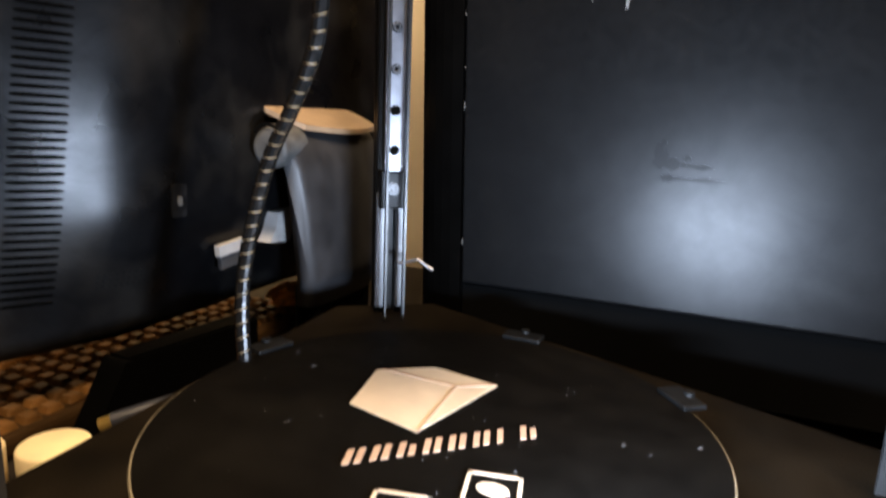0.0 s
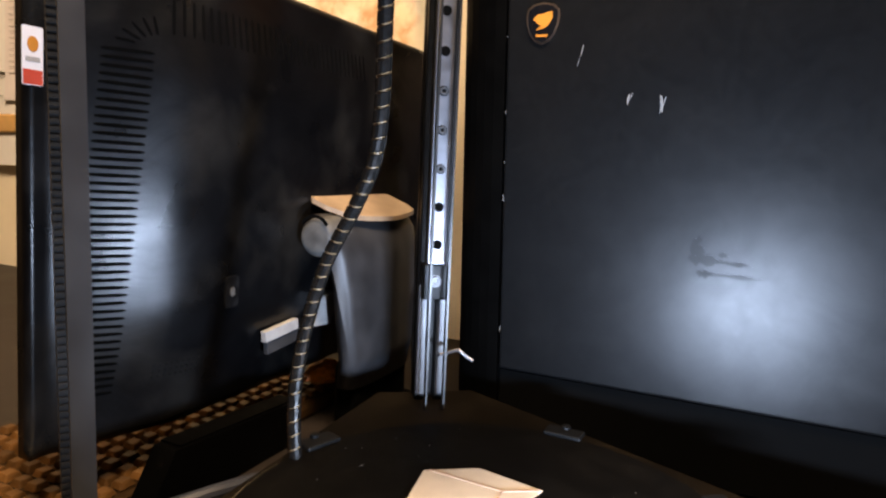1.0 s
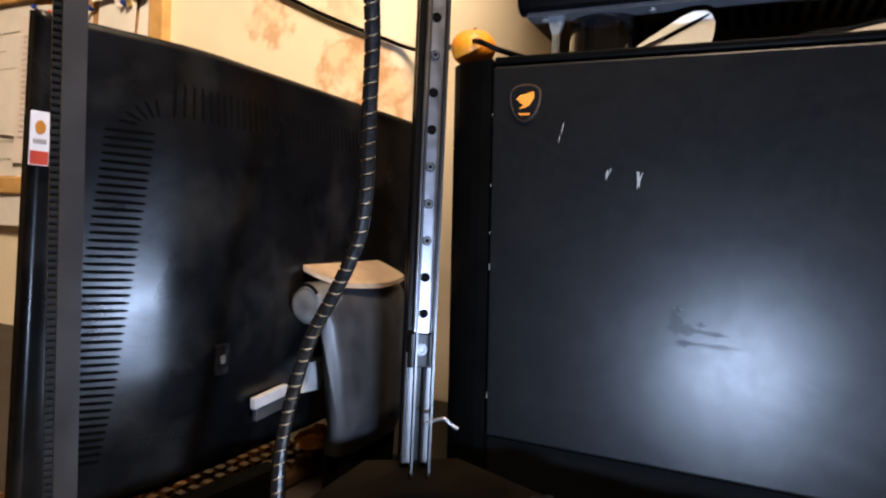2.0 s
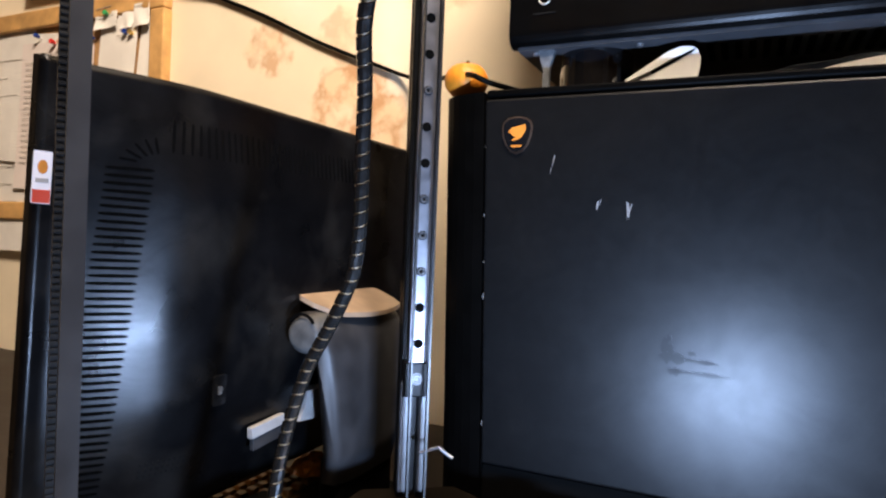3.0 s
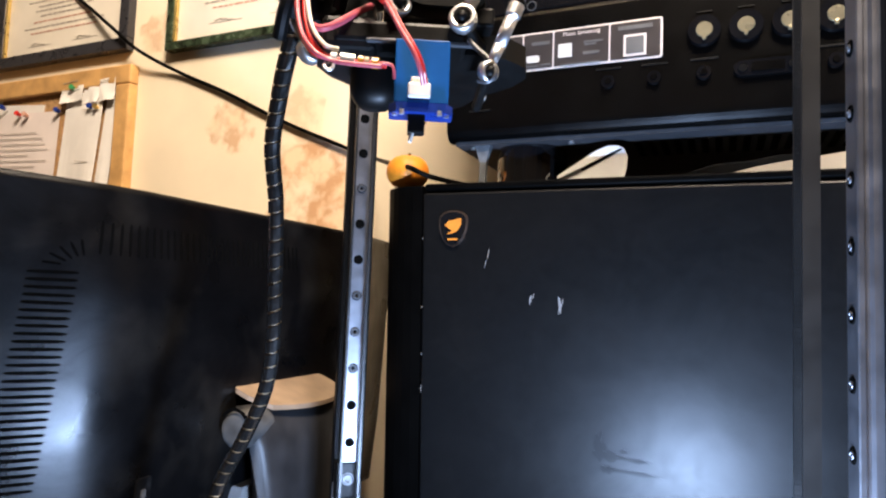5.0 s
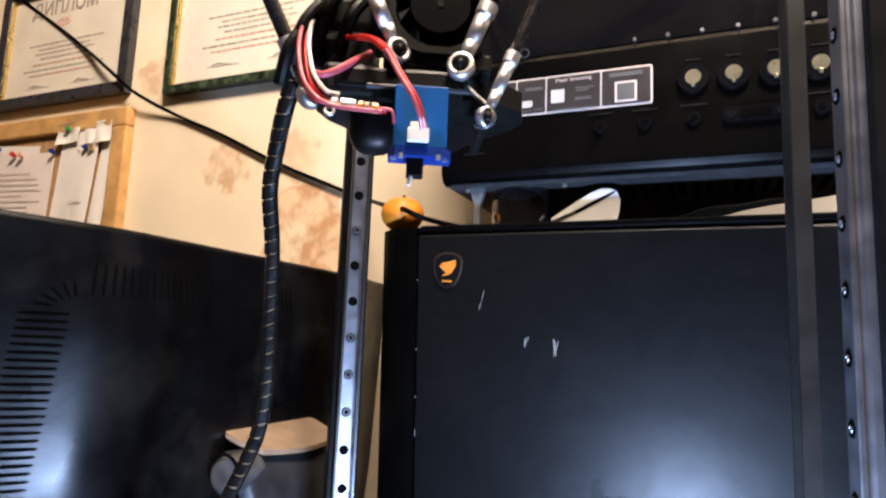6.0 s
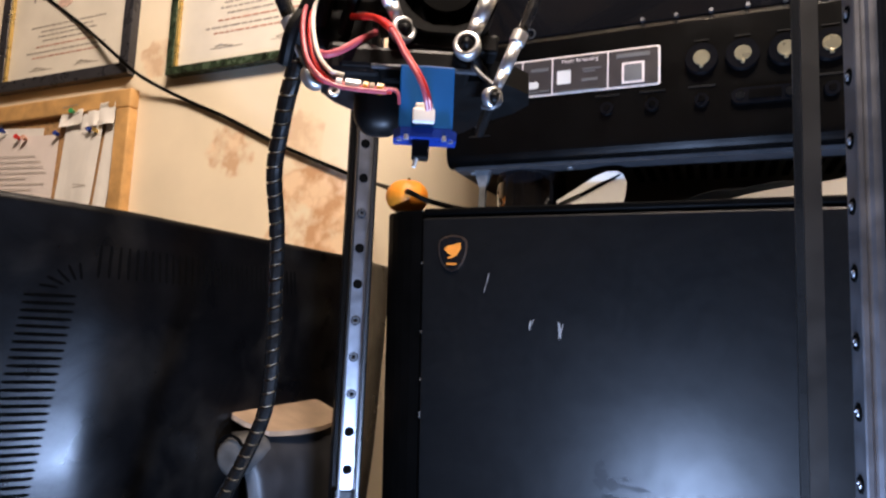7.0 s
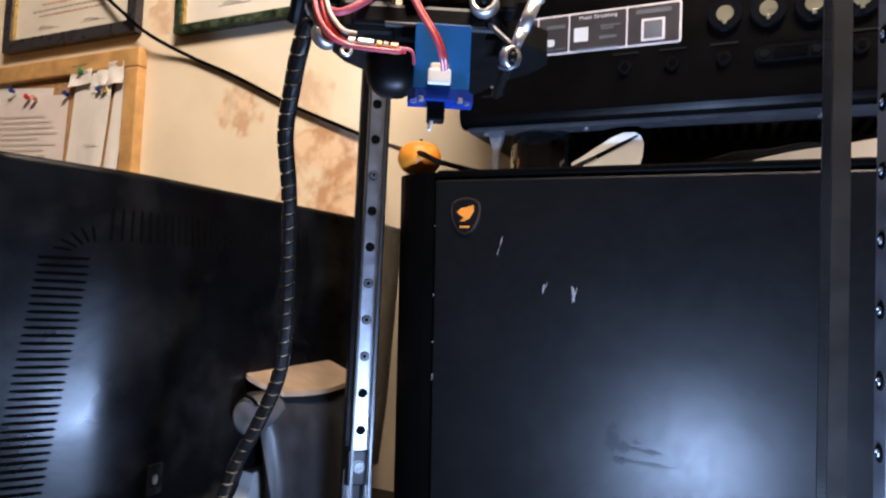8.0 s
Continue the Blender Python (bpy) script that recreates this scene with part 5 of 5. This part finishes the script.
        part("carriage_plate", box((-0.026, 0.0052, zc - 0.018), (0.026, 0.009, zc + 0.018), 0.002, m=f), M_BLACK, pr)
    # blue probe in front of the platform
    probe = part("probe", box((-0.0087 - 0.0005, -0.0485, 0.3365), (0.0087 - 0.0005, -0.0435, 0.3575), 0.0005, m=HEAD), M_BLUE, pr, "blue plastic bed probe")
    bm = prism([(-0.0102, -0.0012), (-0.0078, -0.0045), (0.0078, -0.0045), (0.0102, -0.0012), (0.0102, 0.006), (-0.0102, 0.006)], 0.3335, 0.3365, HEAD @ Matrix.Translation((-0.0005, -0.045, 0)))
    part("probe_base", bm, M_BLUE_DARK, probe, "dark blue probe foot")
    part("probe_back", box((-0.0075 - 0.0005, -0.0435, 0.338), (0.0075 - 0.0005, -0.036, 0.356), 0.0008, m=HEAD), M_BLACK, probe)
    for x, y in ((-0.0082, -0.002), (-0.006, -0.004), (0.006, -0.004), (0.0082, -0.002)):
        part("probe_screw", cyl(h(x - 0.0005, -0.045 + y, 0.3327), h(x - 0.0005, -0.045 + y, 0.3342), 0.0009, n=12), M_CHROME, probe)
    part("probe_switch", box((-0.0045, -0.047, 0.3275), (0.001, -0.042, 0.334), 0.0006, m=HEAD), M_BLACK, probe)
    part("probe_pin", cyl(h(-0.003, -0.0455, 0.328), h(-0.0036, -0.046, 0.3245), 0.0008, 0.0006, 10), M_WHITE, probe)
    cn = part("connector", box((-0.0048, -0.0512, 0.338), (0.0023, -0.0484, 0.3425), 0.0005, m=HEAD), M_WHITE, probe, "white two-pin connector")
    part("connector", box((-0.004, -0.0505, 0.3412), (0.0015, -0.0484, 0.3445), 0.0005, m=HEAD), M_WHITE, probe)
    # wires
    pw = [(0.1482, -0.2111, 0.3367), (0.149, -0.215, 0.340), (0.1475, -0.217, 0.345), (0.142, -0.2166, 0.3535), (0.1361, -0.2153, 0.3628), (0.128, -0.212, 0.3695), (0.1162, -0.2072, 0.3738)]
    part("probe_wire", tube(pw, 0.00075), M_PINK, pr, "faded red wire")
    part("probe_wire", tube([(x + 0.0007, y + 0.0007, z + 0.0004) for x, y, z in pw], 0.0006), M_RED, pr)
    part("wire_sleeve", tube(pw[4:], 0.0011), M_RED, pr, "bright red sleeve")
    lw = [(0.098, -0.1936, 0.3875), (0.101, -0.2106, 0.3805), (0.1045, -0.2186, 0.368), (0.111, -0.2243, 0.3535), (0.1175, -0.2262, 0.3455), (0.122, -0.2236, 0.3437), (0.129, -0.2206, 0.3427), (0.137, -0.2171, 0.3422)]
    for k, (dx, dy, dz, mm) in enumerate(((0, 0, 0, M_RED), (0.0034, 0.001, 0.0016, M_WIREWHITE), (0.001, -0.001, -0.0014, M_PINK), (-0.0008, 0.001, 0.0004, M_RED), (0.0015, 0.002, -0.0004, M_RED))):
        run = lw[:6] if mm is M_WIREWHITE else lw
        part("loom_wire", tube([(x + dx * min(1, 2 - n / 4), y + dy, z + dz * (1 if n > 4 else 0.5) + dx * 0.3) for n, (x, y, z) in enumerate(run)], 0.00075), mm, pr)
    part("loom_wire", tube([(0.112, -0.2196, 0.3567), (0.1155, -0.2191, 0.3557), (0.119, -0.2166, 0.3577), (0.122, -0.2106, 0.3632), (0.123, -0.2026, 0.3692)], 0.0012), M_PINK, pr)
    # pale crimps and amber tape along the loom
    for k, (s, w, r, mm) in enumerate(((0.0, 0.002, 0.0017, M_WHITE), (0.003, 0.0045, 0.0018, M_CHROME), (0.0085, 0.0016, 0.0017, M_TAPE), (0.0105, 0.0014, 0.0016, M_PRINT), (0.0128, 0.002, 0.0017, M_TAPE))):
        a = Vector((0.1225, -0.2236, 0.3437))
        d = (Vector((0.137, -0.2171, 0.3422)) - a).normalized()
        part("crimp", cyl(a + d * s, a + d * (s + w), r, n=14), mm, pr)
    part("ring_terminal", add_ring(bmesh.new(), (0.1225, -0.2246, 0.3407), (0.4, -0.9, 0.2), 0.0014, 0.0006, 16, 6), M_CHROME, pr, "small steel ring terminal", True)
    part("loom_bend", tube([(0.135, -0.2181, 0.3425), (0.1392, -0.2161, 0.3422), (0.1402, -0.2156, 0.3405), (0.14, -0.2146, 0.338)], 0.0005), M_PINK, pr)
    # spiral-wrapped loom that hangs from the head to the foot of the column
    pts = smooth_path([(0.098, -0.178, 0.40), (0.082, -0.184, 0.385), (0.069, -0.177, 0.366), (0.057, -0.166, 0.352), (0.047, -0.156, 0.335), (0.039, -0.141, 0.312), (0.032, -0.130, 0.281), (0.0275, -0.123, 0.248), (0.021, -0.118, 0.222),
                       (0.0075, -0.1155, 0.196), (-0.0075, -0.114, 0.171), (-0.0165, -0.1155, 0.143), (-0.0215, -0.118, 0.115), (-0.0212, -0.1215, 0.093), (-0.018, -0.124, 0.066), (-0.016, -0.124, 0.05)], 14)
    part("wire_loom", add_tube(bmesh.new(), pts, 0.0029, 12), M_CORE, pr, "wires showing between the wraps", True)
    # flat turns of the wrap with thin gaps
    bm = bmesh.new()
    cum = [0.0]
    for a, b in zip(pts, pts[1:]):
        cum.append(cum[-1] + (b - a).length)
    total, pitch, wide = cum[-1], 0.0072, 0.0061

    def at(s):
        s = min(max(s, 0), total - 1e-6)
        i = next(k for k in range(len(cum) - 1) if cum[k + 1] > s)
        t = (s - cum[i]) / (cum[i + 1] - cum[i])
        return pts[i].lerp(pts[i + 1], t), (pts[i + 1] - pts[i]).normalized()
    steps = int(total / pitch * 14)
    prev = None
    for k in range(steps):
        s = k * pitch / 14
        ang = 2 * math.pi * k / 14
        row = []
        for off, r in ((0, 0.0030), (0, 0.0037), (wide, 0.0037), (wide, 0.0030)):
            p, d = at(s + off)
            sd = d.cross(Vector((0.3, 0.9, 0.1))).normalized()
            o = d.cross(sd)
            row.append(bm.verts.new(p + r * (math.cos(ang) * sd + math.sin(ang) * o)))
        if prev:
            for q in range(4):
                bm.faces.new((prev[q], prev[(q + 1) % 4], row[(q + 1) % 4], row[q]))
        prev = row
    part("spiral_wrap", bm, M_SPIRAL, pr, "black spiral cable wrap")
    return head


build_printer()


# ---- unseen light bar on the desk, added as the cool lamp's body ----
bar = empty("added_light_bar", "small white light bar on a stand, added out of view beside the printer", "lamp")
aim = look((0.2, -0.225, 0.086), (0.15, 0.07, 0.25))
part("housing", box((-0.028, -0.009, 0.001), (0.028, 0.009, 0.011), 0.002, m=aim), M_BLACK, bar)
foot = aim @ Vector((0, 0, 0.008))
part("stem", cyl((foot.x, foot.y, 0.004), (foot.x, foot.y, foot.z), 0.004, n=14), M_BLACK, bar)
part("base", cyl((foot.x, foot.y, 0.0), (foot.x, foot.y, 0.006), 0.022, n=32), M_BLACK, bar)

peg = empty("hook", "small bent steel hook beside the rear column", "hook")
part("hook_wire", tube(((0.010, -0.012, 0.099), (0.0175, 0.0, 0.1005), (0.0205, 0.001, 0.0995), (0.0245, 0.002, 0.0965), (0.0285, 0.0025, 0.0945)), 0.0012), M_STEEL, peg)
